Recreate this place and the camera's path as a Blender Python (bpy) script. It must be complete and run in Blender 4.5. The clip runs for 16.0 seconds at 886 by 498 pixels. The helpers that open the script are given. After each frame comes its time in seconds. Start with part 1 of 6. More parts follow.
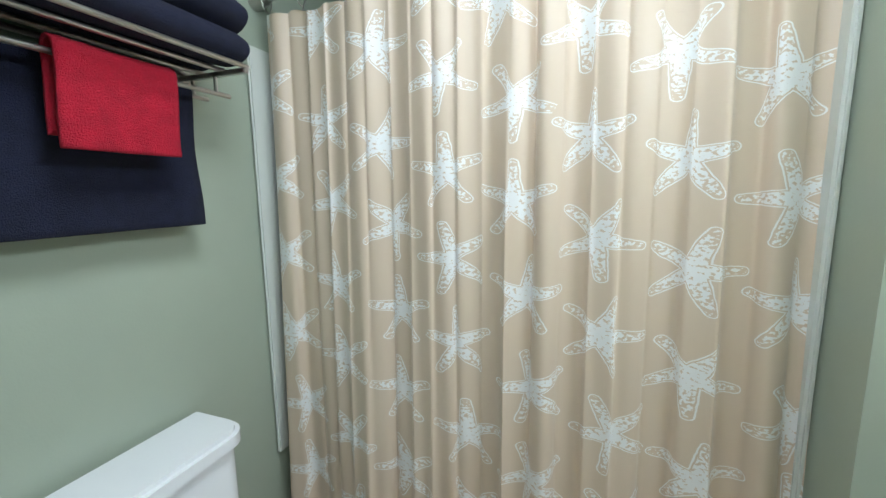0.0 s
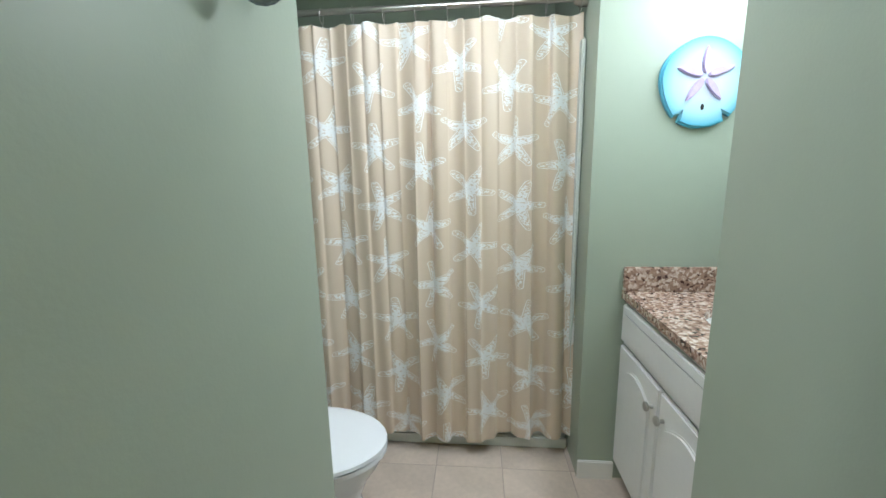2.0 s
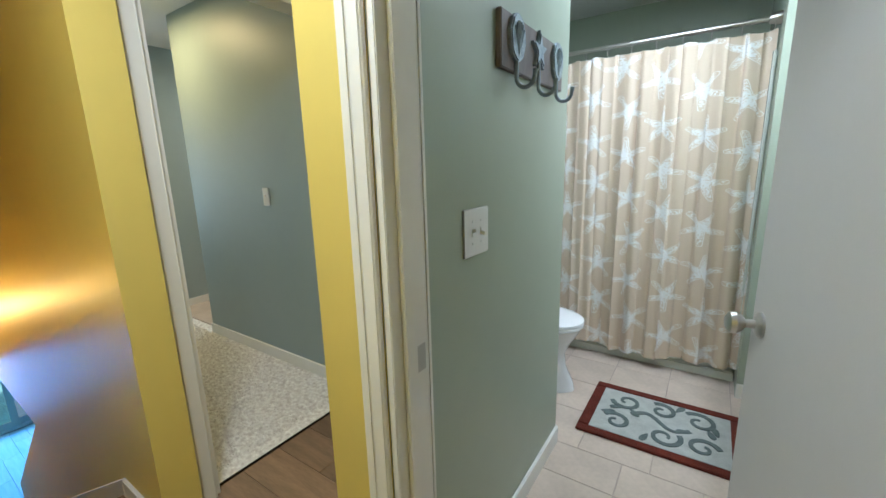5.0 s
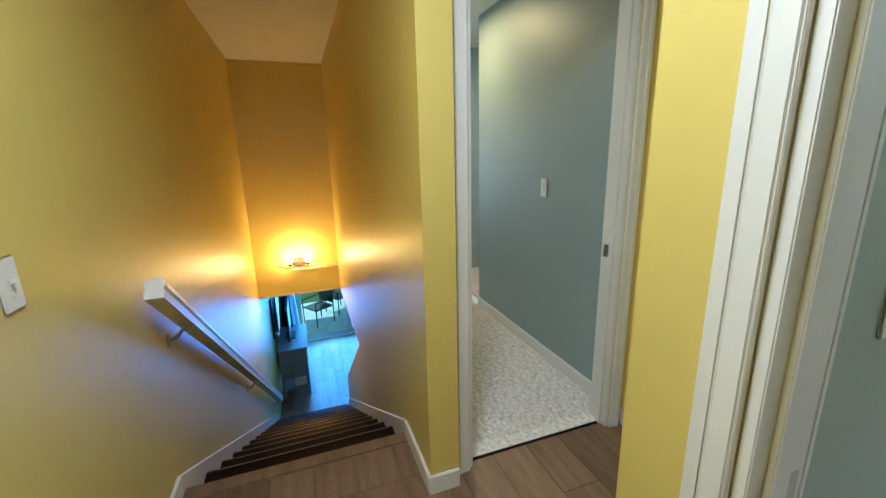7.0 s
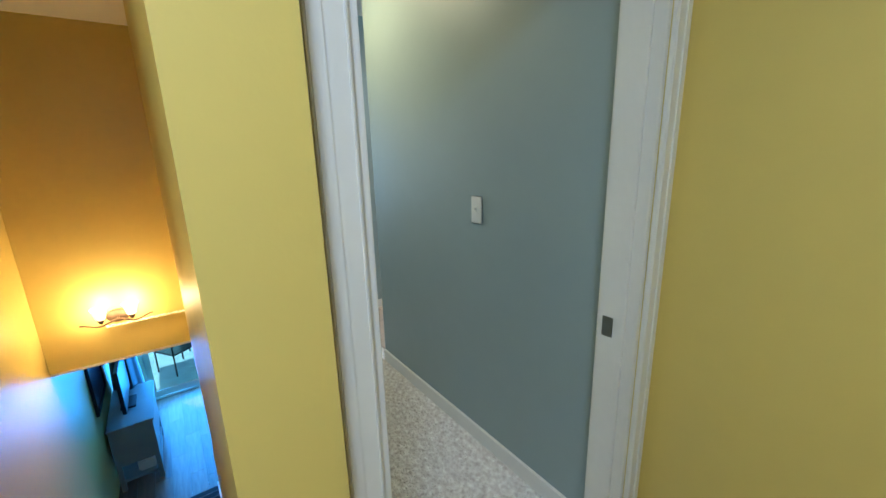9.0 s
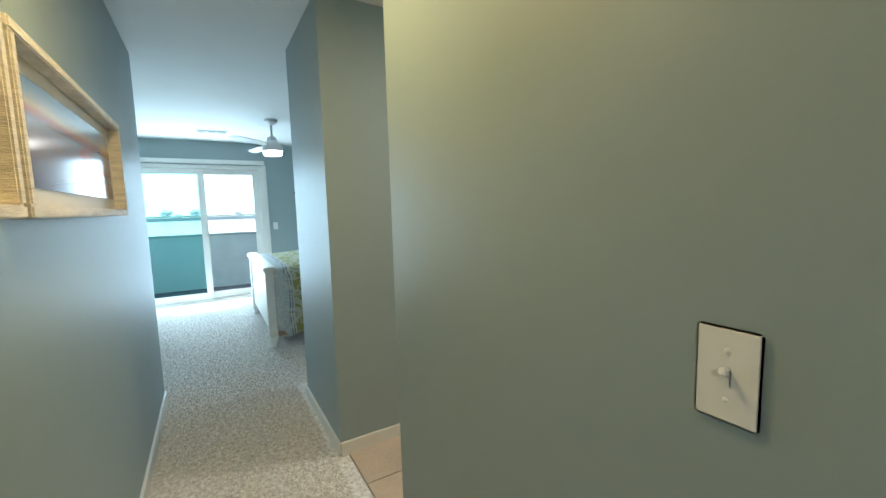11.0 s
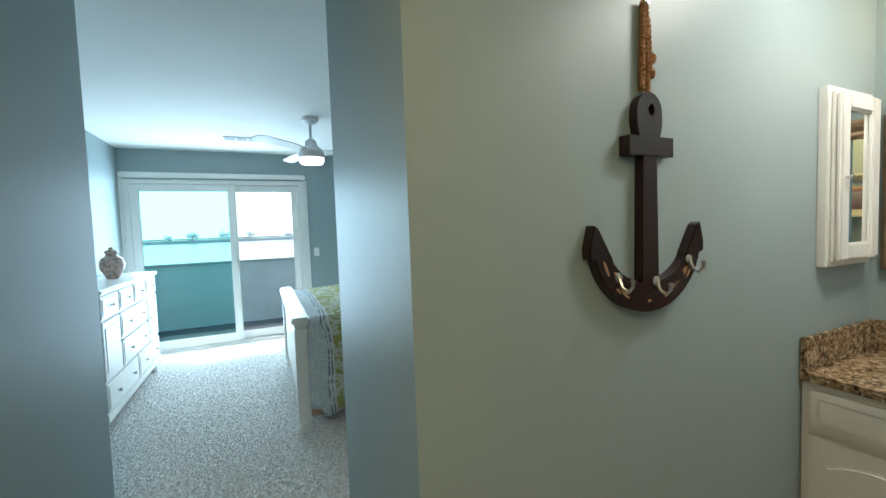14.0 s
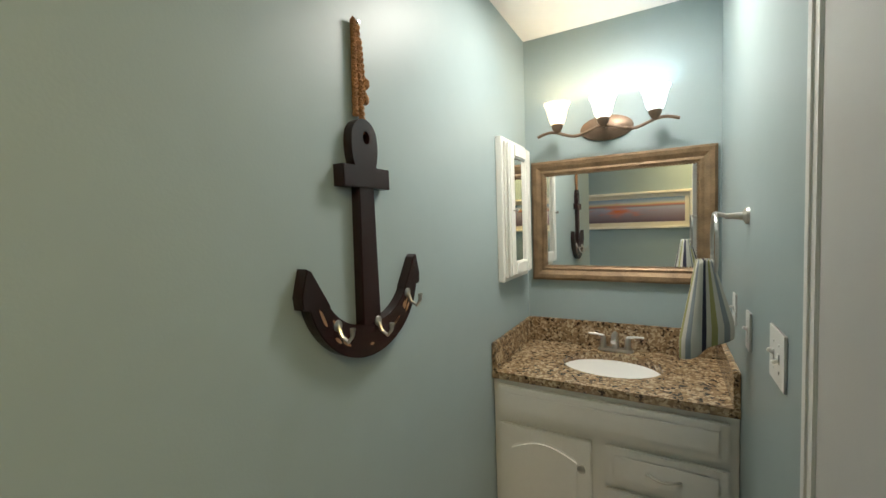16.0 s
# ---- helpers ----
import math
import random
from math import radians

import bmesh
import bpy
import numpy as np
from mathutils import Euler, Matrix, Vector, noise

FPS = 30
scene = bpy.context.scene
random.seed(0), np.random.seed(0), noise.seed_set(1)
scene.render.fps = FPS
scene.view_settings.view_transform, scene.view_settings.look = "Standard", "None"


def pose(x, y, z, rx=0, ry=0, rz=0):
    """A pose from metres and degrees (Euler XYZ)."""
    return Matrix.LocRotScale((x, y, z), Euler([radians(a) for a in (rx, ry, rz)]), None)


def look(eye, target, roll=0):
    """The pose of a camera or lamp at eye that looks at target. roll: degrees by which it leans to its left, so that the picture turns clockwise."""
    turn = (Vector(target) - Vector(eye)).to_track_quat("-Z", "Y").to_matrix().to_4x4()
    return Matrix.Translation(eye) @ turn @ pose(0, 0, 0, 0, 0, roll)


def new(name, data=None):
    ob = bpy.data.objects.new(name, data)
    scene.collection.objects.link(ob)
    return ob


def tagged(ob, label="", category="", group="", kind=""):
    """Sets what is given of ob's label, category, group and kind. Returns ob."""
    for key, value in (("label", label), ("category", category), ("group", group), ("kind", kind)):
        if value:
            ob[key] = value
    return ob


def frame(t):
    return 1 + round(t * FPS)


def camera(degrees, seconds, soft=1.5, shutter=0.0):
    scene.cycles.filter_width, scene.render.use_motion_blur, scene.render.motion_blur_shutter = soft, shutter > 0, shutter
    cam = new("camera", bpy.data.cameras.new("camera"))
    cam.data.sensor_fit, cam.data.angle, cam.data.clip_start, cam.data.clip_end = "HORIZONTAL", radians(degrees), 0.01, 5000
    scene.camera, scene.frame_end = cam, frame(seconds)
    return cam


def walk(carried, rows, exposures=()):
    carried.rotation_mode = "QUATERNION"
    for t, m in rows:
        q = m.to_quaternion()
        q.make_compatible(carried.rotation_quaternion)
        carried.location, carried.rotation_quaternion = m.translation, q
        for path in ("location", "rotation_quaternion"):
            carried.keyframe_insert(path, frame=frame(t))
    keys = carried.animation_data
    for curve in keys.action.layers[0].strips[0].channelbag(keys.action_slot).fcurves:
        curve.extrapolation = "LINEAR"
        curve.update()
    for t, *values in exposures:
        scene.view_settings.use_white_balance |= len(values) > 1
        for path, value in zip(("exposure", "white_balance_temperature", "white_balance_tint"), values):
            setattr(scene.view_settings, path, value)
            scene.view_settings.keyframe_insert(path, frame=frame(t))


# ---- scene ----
cam = camera(96.3, 16.0)
PATH = [
    (0, (0.39, 0.122, 1.39), (-0.293, 1.975, 1.1), -0.8),
    (0.5, (0.396, -0.006, 1.358), (-0.104, 1.913, 1.058), -0.7),
    (1, (0.434, -0.152, 1.344), (0.093, 1.79, 1.018), -0.8),
    (1.5, (0.45, -0.317, 1.335), (0.207, 1.642, 0.992), -1.0),
    (2, (0.45, -0.556, 1.335), (0.274, 1.402, 0.962), -1.0),
    (2.5, (0.49, -0.826, 1.362), (0.338, 1.13, 0.952), -1.0),
    (3, (0.533, -1.066, 1.382), (0.388, 0.88, 0.934), -1.3),
    (3.2, (0.585, -1.15, 1.388), (0.385, 0.787, 0.927), -1.6),
    (5.3, (0.697, -1.588, 1.32), (-0.604, -0.122, 0.93), -1.4),
    (5.5, (0.72, -1.604, 1.325), (-0.719, -0.266, 0.943), -1.4),
    (6, (0.754, -1.593, 1.331), (-0.935, -0.599, 0.932), -1.4),
    (6.5, (0.68, -1.567, 1.34), (-1.124, -0.814, 0.914), -1.5),
    (7, (0.459, -1.525, 1.385), (-1.371, -0.869, 0.917), -1.3),
    (7.5, (0.262, -1.457, 1.388), (-1.552, -0.768, 0.903), -1.3),
    (8, (0.061, -1.381, 1.412), (-1.694, -0.559, 0.92), -1.5),
    (8.5, (-0.192, -1.277, 1.403), (-1.864, -0.296, 0.913), -1.6),
    (9, (-0.433, -1.141, 1.417), (-2.017, -0.023, 0.927), -1.6),
    (9.2, (-0.528, -1.072, 1.412), (-2.079, 0.098, 0.936), -1.7),
    (9.9, (-0.83, -0.76, 1.40), (-2.46, 0.36, 1.0), -2.0),
    (10.5, (-1.18, -0.61, 1.385), (-2.86, 0.42, 1.1), -1.9),
    (11.3, (-1.707, -0.537, 1.361), (-3.451, 0.428, 1.2), -1.8),
    (11.5, (-1.832, -0.519, 1.377), (-3.622, 0.36, 1.229), -1.8),
    (12, (-2.103, -0.489, 1.383), (-3.977, 0.207, 1.256), -1.7),
    (12.5, (-2.373, -0.466, 1.388), (-4.281, 0.122, 1.281), -1.9),
    (13, (-2.585, -0.42, 1.388), (-4.497, 0.158, 1.281), -2.0),
    (13.5, (-2.753, -0.354, 1.381), (-4.64, 0.302, 1.276), -2.1),
    (14, (-2.841, -0.294, 1.4), (-4.657, 0.538, 1.293), -2.0),
    (14.5, (-2.907, -0.23, 1.446), (-4.575, 0.868, 1.332), -2.1),
    (15, (-2.945, -0.175, 1.467), (-4.383, 1.209, 1.349), -2.1),
    (15.5, (-2.942, -0.14, 1.472), (-4.135, 1.461, 1.356), -2.0),
    (16, (-2.934, -0.112, 1.47), (-3.914, 1.628, 1.355), -2.0),
]
rows = [(r[0], look(*r[1:])) for r in PATH]
EXPOSURE = [(0, 0.0, 6250, 10), (1.5, 0.0, 6250, 10), (3.0, 0.12, 6350, 10), (5.0, 0.12, 5900, 10), (7.0, 0.1, 5550, 10), (8.0, 0.05, 5200, 10), (9.2, 0.05, 5100, 10), (11.3, 0.05, 6350, 10), (13.3, 0.05, 6250, 10), (14.5, -0.28, 6250, 10), (16, -0.05, 6300, 10)]
walk(cam, rows, EXPOSURE)

# ---- world and light ----
world = bpy.data.worlds.new("sky")
scene.world = world
world.use_nodes = True
wn = world.node_tree.nodes
sky = wn.new("ShaderNodeTexSky")
sky.sky_type = "NISHITA"
sky.sun_disc = False
sky.sun_elevation = radians(50)
sky.sun_rotation = radians(60)
world.node_tree.links.new(sky.outputs[0], wn["Background"].inputs[0])
wn["Background"].inputs[1].default_value = 0.15


def lamp(name, kind, energy, colour, m, size=0.1, size_y=None, angle=None):
    data = bpy.data.lights.new(name, kind)
    data.energy, data.color = energy, colour
    if kind == "AREA":
        data.size = size
        if size_y:
            data.shape, data.size_y = "RECTANGLE", size_y
    elif kind == "SUN":
        data.angle = radians(angle)
    else:
        data.shadow_soft_size = size
    ob = new(name, data)
    ob.matrix_world = m
    return ob


lamp("sun", "SUN", 3.0, (1, 0.95, 0.88), look((0, 0, 10), (4, 3.0, 0)), angle=0.5)
WARM, NEUTRAL, DAY = (1.0, 0.62, 0.22), (0.82, 0.91, 1.0), (0.57, 0.82, 1.0)
# daylight standing in the two glass doors
lamp("window_light", "AREA", 96, DAY, look((-8.48, -0.72, 1.1), (-3, -0.6, 0.9)), 1.8, 2.0)
lamp("window_light_below", "AREA", 125, (0.08, 0.38, 1.0), look((-7.9, -1.1, -1.5), (-4, -1.3, -1.9)), 1.7, 1.9)
# bulbs of the lamps in view
lamp("bulb", "POINT", 12, WARM, pose(-4.62, -1.71, 0.16), 0.05)
lamp("bulb", "POINT", 12, WARM, pose(-4.62, -1.50, 0.16), 0.05)
for bx, col in ((-3.402, (1, 0.72, 0.42)), (-3.182, (1, 0.9, 0.75)), (-2.974, (0.75, 0.92, 1.0))):
    lamp("bulb", "POINT", 1.4, col, pose(bx, 1.90, 2.015), 0.045)
# unseen lamps above the walk
lamp("bath_lamp", "AREA", 15, NEUTRAL, look((1.45, 0.66, 2.1), (0.3, 0.6, 1.0)), 0.6, 0.15)
# added fill under the bathroom ceiling, no fixture of the room
lamp("bath_ceiling_fill", "AREA", 19, NEUTRAL, look((0.36, 0.45, 2.40), (0.36, 0.45, 0)), 0.5)
lamp("hall_lamp", "AREA", 24, (0.88, 0.95, 1.0), look((0.0, -1.5, 2.40), (0.0, -1.5, 0)), 0.3)
lamp("entry_lamp", "AREA", 15, (1.0, 0.74, 0.33), look((-2.55, -0.5, 2.40), (-2.55, -0.5, 0)), 0.25)
# added fill that lifts the vanity front, no fixture of the nook
lamp("nook_fill", "AREA", 17, (1.0, 0.93, 0.82), look((-3.10, 1.35, 2.40), (-3.10, 1.35, 0)), 0.25)

# ---- materials ----
MATS = {}


def nodes_of(name):
    m = bpy.data.materials.new(name)
    m.use_nodes = True
    nt = m.node_tree
    return m, nt, nt.nodes["Principled BSDF"]


def mat(name, colour, rough=0.5, metal=0.0, vary=0.06, scale=6.0, bump=0.0, bump_scale=80.0, emit=None, strength=0.0, stretch=None, island=0.0, trans=0.0):
    """A procedural surface: colour varied at two scales, with fine relief."""
    if name in MATS:
        return MATS[name]
    m, nt, b = nodes_of(name)
    N, L = nt.nodes.new, nt.links.new
    co = N("ShaderNodeTexCoord")
    mp = N("ShaderNodeMapping")
    if stretch:
        mp.inputs["Scale"].default_value = stretch
    L(co.outputs["Object"], mp.inputs[0])
    n1 = N("ShaderNodeTexNoise")
    n1.inputs["Scale"].default_value, n1.inputs["Detail"].default_value = scale, 4
    n2 = N("ShaderNodeTexNoise")
    n2.inputs["Scale"].default_value, n2.inputs["Detail"].default_value = scale * 9, 3
    L(mp.outputs[0], n1.inputs[0])
    L(mp.outputs[0], n2.inputs[0])
    add = N("ShaderNodeMath")
    add.operation = "MULTIPLY_ADD"
    L(n2.outputs[0], add.inputs[0])
    add.inputs[1].default_value = 0.5
    L(n1.outputs[0], add.inputs[2])
    ramp = N("ShaderNodeValToRGB")
    e = ramp.color_ramp.elements
    e[0].position, e[1].position = 0.45, 1.05
    e[0].color = (*[c * (1 - vary) for c in colour], 1)
    e[1].color = (*[min(1, c * (1 + vary)) for c in colour], 1)
    L(add.outputs[0], ramp.inputs[0])
    out = ramp.outputs[0]
    if island:
        oi = N("ShaderNodeObjectInfo")
        hsv = N("ShaderNodeHueSaturation")
        mr = N("ShaderNodeMapRange")
        mr.inputs["To Min"].default_value, mr.inputs["To Max"].default_value = 1 - island, 1 + island
        L(oi.outputs["Random"], mr.inputs[0])
        L(mr.outputs[0], hsv.inputs["Value"])
        L(out, hsv.inputs["Color"])
        out = hsv.outputs[0]
    L(out, b.inputs["Base Color"])
    b.inputs["Roughness"].default_value, b.inputs["Metallic"].default_value = rough, metal
    if trans:
        b.inputs["Transmission Weight"].default_value = trans
    if bump:
        nb = N("ShaderNodeTexNoise")
        nb.inputs["Scale"].default_value, nb.inputs["Detail"].default_value = bump_scale, 3
        L(mp.outputs[0], nb.inputs[0])
        bn = N("ShaderNodeBump")
        bn.inputs["Strength"].default_value, bn.inputs["Distance"].default_value = bump, 0.01
        L(nb.outputs[0], bn.inputs["Height"])
        L(bn.outputs[0], b.inputs["Normal"])
    if emit:
        b.inputs["Emission Color"].default_value = (*emit, 1)
        b.inputs["Emission Strength"].default_value = strength
    MATS[name] = m
    return m


GREEN = mat("sage_paint", (0.36, 0.41, 0.325), 0.38, vary=0.03, scale=1.5, bump=0.03, bump_scale=160)
YELLOW = mat("yellow_paint", (0.69, 0.55, 0.15), 0.40, vary=0.03, scale=1.5, bump=0.03, bump_scale=160)
BLUE = mat("blue_grey_paint", (0.30, 0.37, 0.375), 0.46, vary=0.03, scale=1.5, bump=0.03, bump_scale=160)
CEIL = mat("ceiling_paint", (0.78, 0.77, 0.74), 0.9, vary=0.02, scale=3, bump=0.08, bump_scale=120)
TRIM = mat("white_trim", (0.76, 0.75, 0.71), 0.32, vary=0.03, scale=4)
DOOR = mat("door_paint", (0.52, 0.505, 0.485), 0.45, vary=0.02, scale=3, bump=0.03, bump_scale=200)
CHINA = mat("porcelain", (0.82, 0.83, 0.84), 0.08, vary=0.01)
ACRYL = mat("tub_acrylic", (0.64, 0.67, 0.62), 0.2, vary=0.02)
STEEL = mat("brushed_nickel", (0.55, 0.53, 0.50), 0.28, 1.0, vary=0.05)
BRONZE = mat("aged_bronze", (0.20, 0.14, 0.10), 0.38, 0.8, vary=0.2, scale=20)
PLASTIC = mat("switch_plastic", (0.78, 0.78, 0.75), 0.3, vary=0.01)
NAVY = mat("navy_terry", (0.008, 0.011, 0.035), 0.95, vary=0.25, scale=30, bump=0.9, bump_scale=420)
RED = mat("red_terry", (0.52, 0.006, 0.03), 0.95, vary=0.2, scale=30, bump=0.9, bump_scale=380)
CARPET = mat("carpet_pile", (0.82, 0.74, 0.71), 1.0, vary=0.36, scale=42, bump=1.0, bump_scale=75)
WOODF = mat("floor_plank", (0.20, 0.125, 0.075), 0.32, vary=0.35, scale=3, stretch=(1, 9, 1), bump=0.05, bump_scale=30, island=0.28)
TREADM = mat("stair_tread", (0.009, 0.005, 0.004), 0.5, vary=0.3, scale=3, stretch=(9, 1, 1))
DARKR = mat("riser_dark", (0.018, 0.012, 0.01), 0.4, vary=0.2)
TILE = mat("beige_tile", (0.56, 0.46, 0.38), 0.35, vary=0.14, scale=5, bump=0.04, bump_scale=40, island=0.06)
GROUT = mat("grout", (0.47, 0.39, 0.33), 0.9, vary=0.1)
CABW = mat("cabinet_white", (0.74, 0.73, 0.70), 0.33, vary=0.03, scale=5)
GOLDF = mat("antique_gold_frame", (0.22, 0.145, 0.08), 0.42, 0.45, vary=0.35, scale=18, stretch=(1, 1, 1))
DARKW = mat("dark_stained_wood", (0.016, 0.005, 0.005), 0.27, vary=0.5, scale=8, stretch=(4, 4, 1), bump=0.08, bump_scale=40)
WORN = mat("worn_raw_wood", (0.30, 0.17, 0.09), 0.7, vary=0.3, scale=30)
ROPE = mat("jute_rope", (0.38, 0.19, 0.08), 0.95, vary=0.35, scale=60, bump=0.8, bump_scale=300)
WHITEWOOD = mat("painted_white_wood", (0.78, 0.77, 0.72), 0.35, vary=0.04, scale=6)
BLACK = mat("black_plastic", (0.012, 0.013, 0.016), 0.4, vary=0.2)
GREYCAB = mat("grey_painted_wood", (0.25, 0.27, 0.26), 0.45, vary=0.08)
GLASSM, _nt, _b = nodes_of("clear_glass")
_b.inputs["Roughness"].default_value = 0.0
_b.inputs["Transmission Weight"].default_value = 1.0
_b.inputs["Base Color"].default_value = (0.93, 1.0, 0.98, 1)
_b.inputs["IOR"].default_value = 1.2
TINTG, _nt, _b = nodes_of("tinted_glass")
_b.inputs["Roughness"].default_value = 0.0
_b.inputs["Transmission Weight"].default_value = 1.0
_b.inputs["Base Color"].default_value = (0.48, 0.92, 0.88, 1)
_b.inputs["IOR"].default_value = 1.2
MIRROR, _nt, _b = nodes_of("mirror_silver")
_b.inputs["Roughness"].default_value, _b.inputs["Metallic"].default_value = 0.0, 1.0
_b.inputs["Base Color"].default_value = (0.9, 0.92, 0.92, 1)
GLOW = mat("frosted_glass_lit", (0.9, 0.85, 0.75), 0.5, emit=(1.0, 0.72, 0.4), strength=2)
GLOWC = mat("frosted_glass_cool", (0.9, 0.9, 0.9), 0.5, emit=(0.85, 0.95, 1.0), strength=1.6)


def granite(name, base, dark, light):
    m, nt, b = nodes_of(name)
    N, L = nt.nodes.new, nt.links.new
    co = N("ShaderNodeTexCoord")
    v = N("ShaderNodeTexVoronoi")
    v.inputs["Scale"].default_value = 105
    n = N("ShaderNodeTexNoise")
    n.inputs["Scale"].default_value, n.inputs["Detail"].default_value = 28, 6
    L(co.outputs["Object"], n.inputs[0])
    mx = N("ShaderNodeMixRGB")
    mx.inputs[0].default_value = 0.03
    L(co.outputs["Object"], mx.inputs[1])
    L(n.outputs["Color"], mx.inputs[2])
    L(mx.outputs[0], v.inputs[0])
    sp = N("ShaderNodeSeparateColor")
    L(v.outputs["Color"], sp.inputs[0])
    ad = N("ShaderNodeMath")
    ad.operation = "MULTIPLY_ADD"
    L(sp.outputs[0], ad.inputs[0])
    ad.inputs[1].default_value = 0.55
    mul = N("ShaderNodeMath")
    mul.operation = "MULTIPLY"
    L(n.outputs[0], mul.inputs[0])
    mul.inputs[1].default_value = 0.62
    L(mul.outputs[0], ad.inputs[2])
    r = N("ShaderNodeValToRGB")
    e = r.color_ramp.elements
    e[0].position, e[0].color = 0.30, (*dark, 1)
    e[1].position, e[1].color = 0.82, (*light, 1)
    k = e.new(0.42)
    k.color = (*[c * 0.75 for c in base], 1)
    k = e.new(0.62)
    k.color = (*base, 1)
    L(ad.outputs[0], r.inputs[0])
    L(r.outputs[0], b.inputs["Base Color"])
    b.inputs["Roughness"].default_value = 0.16
    return m


for dull in (TREADM, DARKR, CARPET):
    dull.node_tree.nodes["Principled BSDF"].inputs["Specular IOR Level"].default_value = 0.12
GRAN_B = granite("pink_brown_granite", (0.36, 0.23, 0.17), (0.06, 0.025, 0.02), (0.62, 0.50, 0.42))
GRAN_N = granite("gold_brown_granite", (0.26, 0.17, 0.09), (0.025, 0.014, 0.009), (0.48, 0.37, 0.24))


def curtain_material():
    """Tan cloth printed with white starfish, laid out on the cloth's own metres."""
    m, nt, b = nodes_of("starfish_cloth")
    N, L = nt.nodes.new, nt.links.new

    def op(kind, a, c=None, d=None):
        n = N("ShaderNodeMath")
        n.operation = kind
        for i, v in enumerate((a, c, d)):
            if v is None:
                continue
            if isinstance(v, (int, float)):
                n.inputs[i].default_value = v
            else:
                L(v, n.inputs[i])
        return n.outputs[0]

    uv = N("ShaderNodeTexCoord").outputs["UV"]
    sc = N("ShaderNodeVectorMath")
    sc.operation = "SCALE"
    sc.inputs["Scale"].default_value = 1 / 0.238
    vr = N("ShaderNodeVectorRotate")
    vr.rotation_type = "Z_AXIS"
    vr.inputs["Angle"].default_value = 0.38
    L(uv, vr.inputs[0])
    L(vr.outputs[0], sc.inputs[0])
    sep0 = N("ShaderNodeSeparateXYZ")
    L(sc.outputs[0], sep0.inputs[0])
    # every second row is shifted by half a cell
    row = op("FLOOR", sep0.outputs[1])
    shift = op("MULTIPLY", op("MODULO", op("ABSOLUTE", row), 2.0), 0.5)
    ux = op("ADD", sep0.outputs[0], shift)
    cx, cy = op("FLOOR", ux), row
    cell = N("ShaderNodeCombineXYZ")
    L(cx, cell.inputs[0])
    L(cy, cell.inputs[1])
    wh = N("ShaderNodeTexWhiteNoise")
    L(cell.outputs[0], wh.inputs[0])
    rc = N("ShaderNodeSeparateColor")
    L(wh.outputs["Color"], rc.inputs[0])
    lx = op("SUBTRACT", op("SUBTRACT", op("FRACT", ux), 0.5), op("MULTIPLY", op("SUBTRACT", rc.outputs[0], 0.5), 0.10))
    ly = op("SUBTRACT", op("SUBTRACT", op("FRACT", sep0.outputs[1]), 0.5), op("MULTIPLY", op("SUBTRACT", rc.outputs[1], 0.5), 0.10))
    r = op("SQRT", op("ADD", op("MULTIPLY", lx, lx), op("MULTIPLY", ly, ly)))
    ang = op("ADD", op("ARCTAN2", ly, lx), op("ADD", op("MULTIPLY", rc.outputs[2], 1.1), 0.4))
    sect = 2 * math.pi / 5
    a = op("SUBTRACT", op("FLOORED_MODULO", ang, sect), sect / 2)
    px = op("MULTIPLY", r, op("COSINE", a))
    py = op("ABSOLUTE", op("MULTIPLY", r, op("SINE", a)))
    nz = N("ShaderNodeTexNoise")
    nz.inputs["Scale"].default_value = 26
    L(uv, nz.inputs[0])
    wob = op("MULTIPLY", op("SUBTRACT", nz.outputs[0], 0.5), 0.03)
    # half width of an arm along its length, with a round tip
    d1 = op("SUBTRACT", op("ADD", py, wob), op("SUBTRACT", 0.098, op("MULTIPLY", px, 0.105)))
    tipx = op("SUBTRACT", px, 0.43)
    d2 = op("SUBTRACT", op("SQRT", op("ADD", op("MULTIPLY", op("MAXIMUM", tipx, 0.0), op("MAXIMUM", tipx, 0.0)), op("MULTIPLY", py, py))), op("ADD", 0.053, op("LESS_THAN", px, 0.43)))
    d = op("MAXIMUM", d1, d2)
    inside = op("LESS_THAN", d, 0.0)
    edge = op("MULTIPLY", inside, op("GREATER_THAN", d, -0.011))
    core = op("LESS_THAN", d, -0.021)
    n2 = N("ShaderNodeTexNoise")
    n2.inputs["Scale"].default_value, n2.inputs["Detail"].default_value = 125, 3
    L(uv, n2.inputs[0])
    spots = op("GREATER_THAN", op("ADD", n2.outputs[0], op("MULTIPLY", op("SUBTRACT", 0.3, r), 0.42)), 0.49)
    fill = op("MULTIPLY", core, spots)
    mask = op("MAXIMUM", edge, fill)
    weave = N("ShaderNodeTexNoise")
    weave.inputs["Scale"].default_value = 700
    L(uv, weave.inputs[0])
    mix = N("ShaderNodeMixRGB")
    L(mask, mix.inputs[0])
    mix.inputs[1].default_value = (0.63, 0.51, 0.385, 1)
    mix.inputs[2].default_value = (0.80, 0.80, 0.78, 1)
    L(mix.outputs[0], b.inputs["Base Color"])
    b.inputs["Roughness"].default_value = 0.45
    b.inputs["Sheen Weight"].default_value = 0.15
    bn = N("ShaderNodeBump")
    bn.inputs["Strength"].default_value, bn.inputs["Distance"].default_value = 0.12, 0.002
    L(weave.outputs[0], bn.inputs["Height"])
    L(bn.outputs[0], b.inputs["Normal"])
    return m


STARCLOTH = curtain_material()


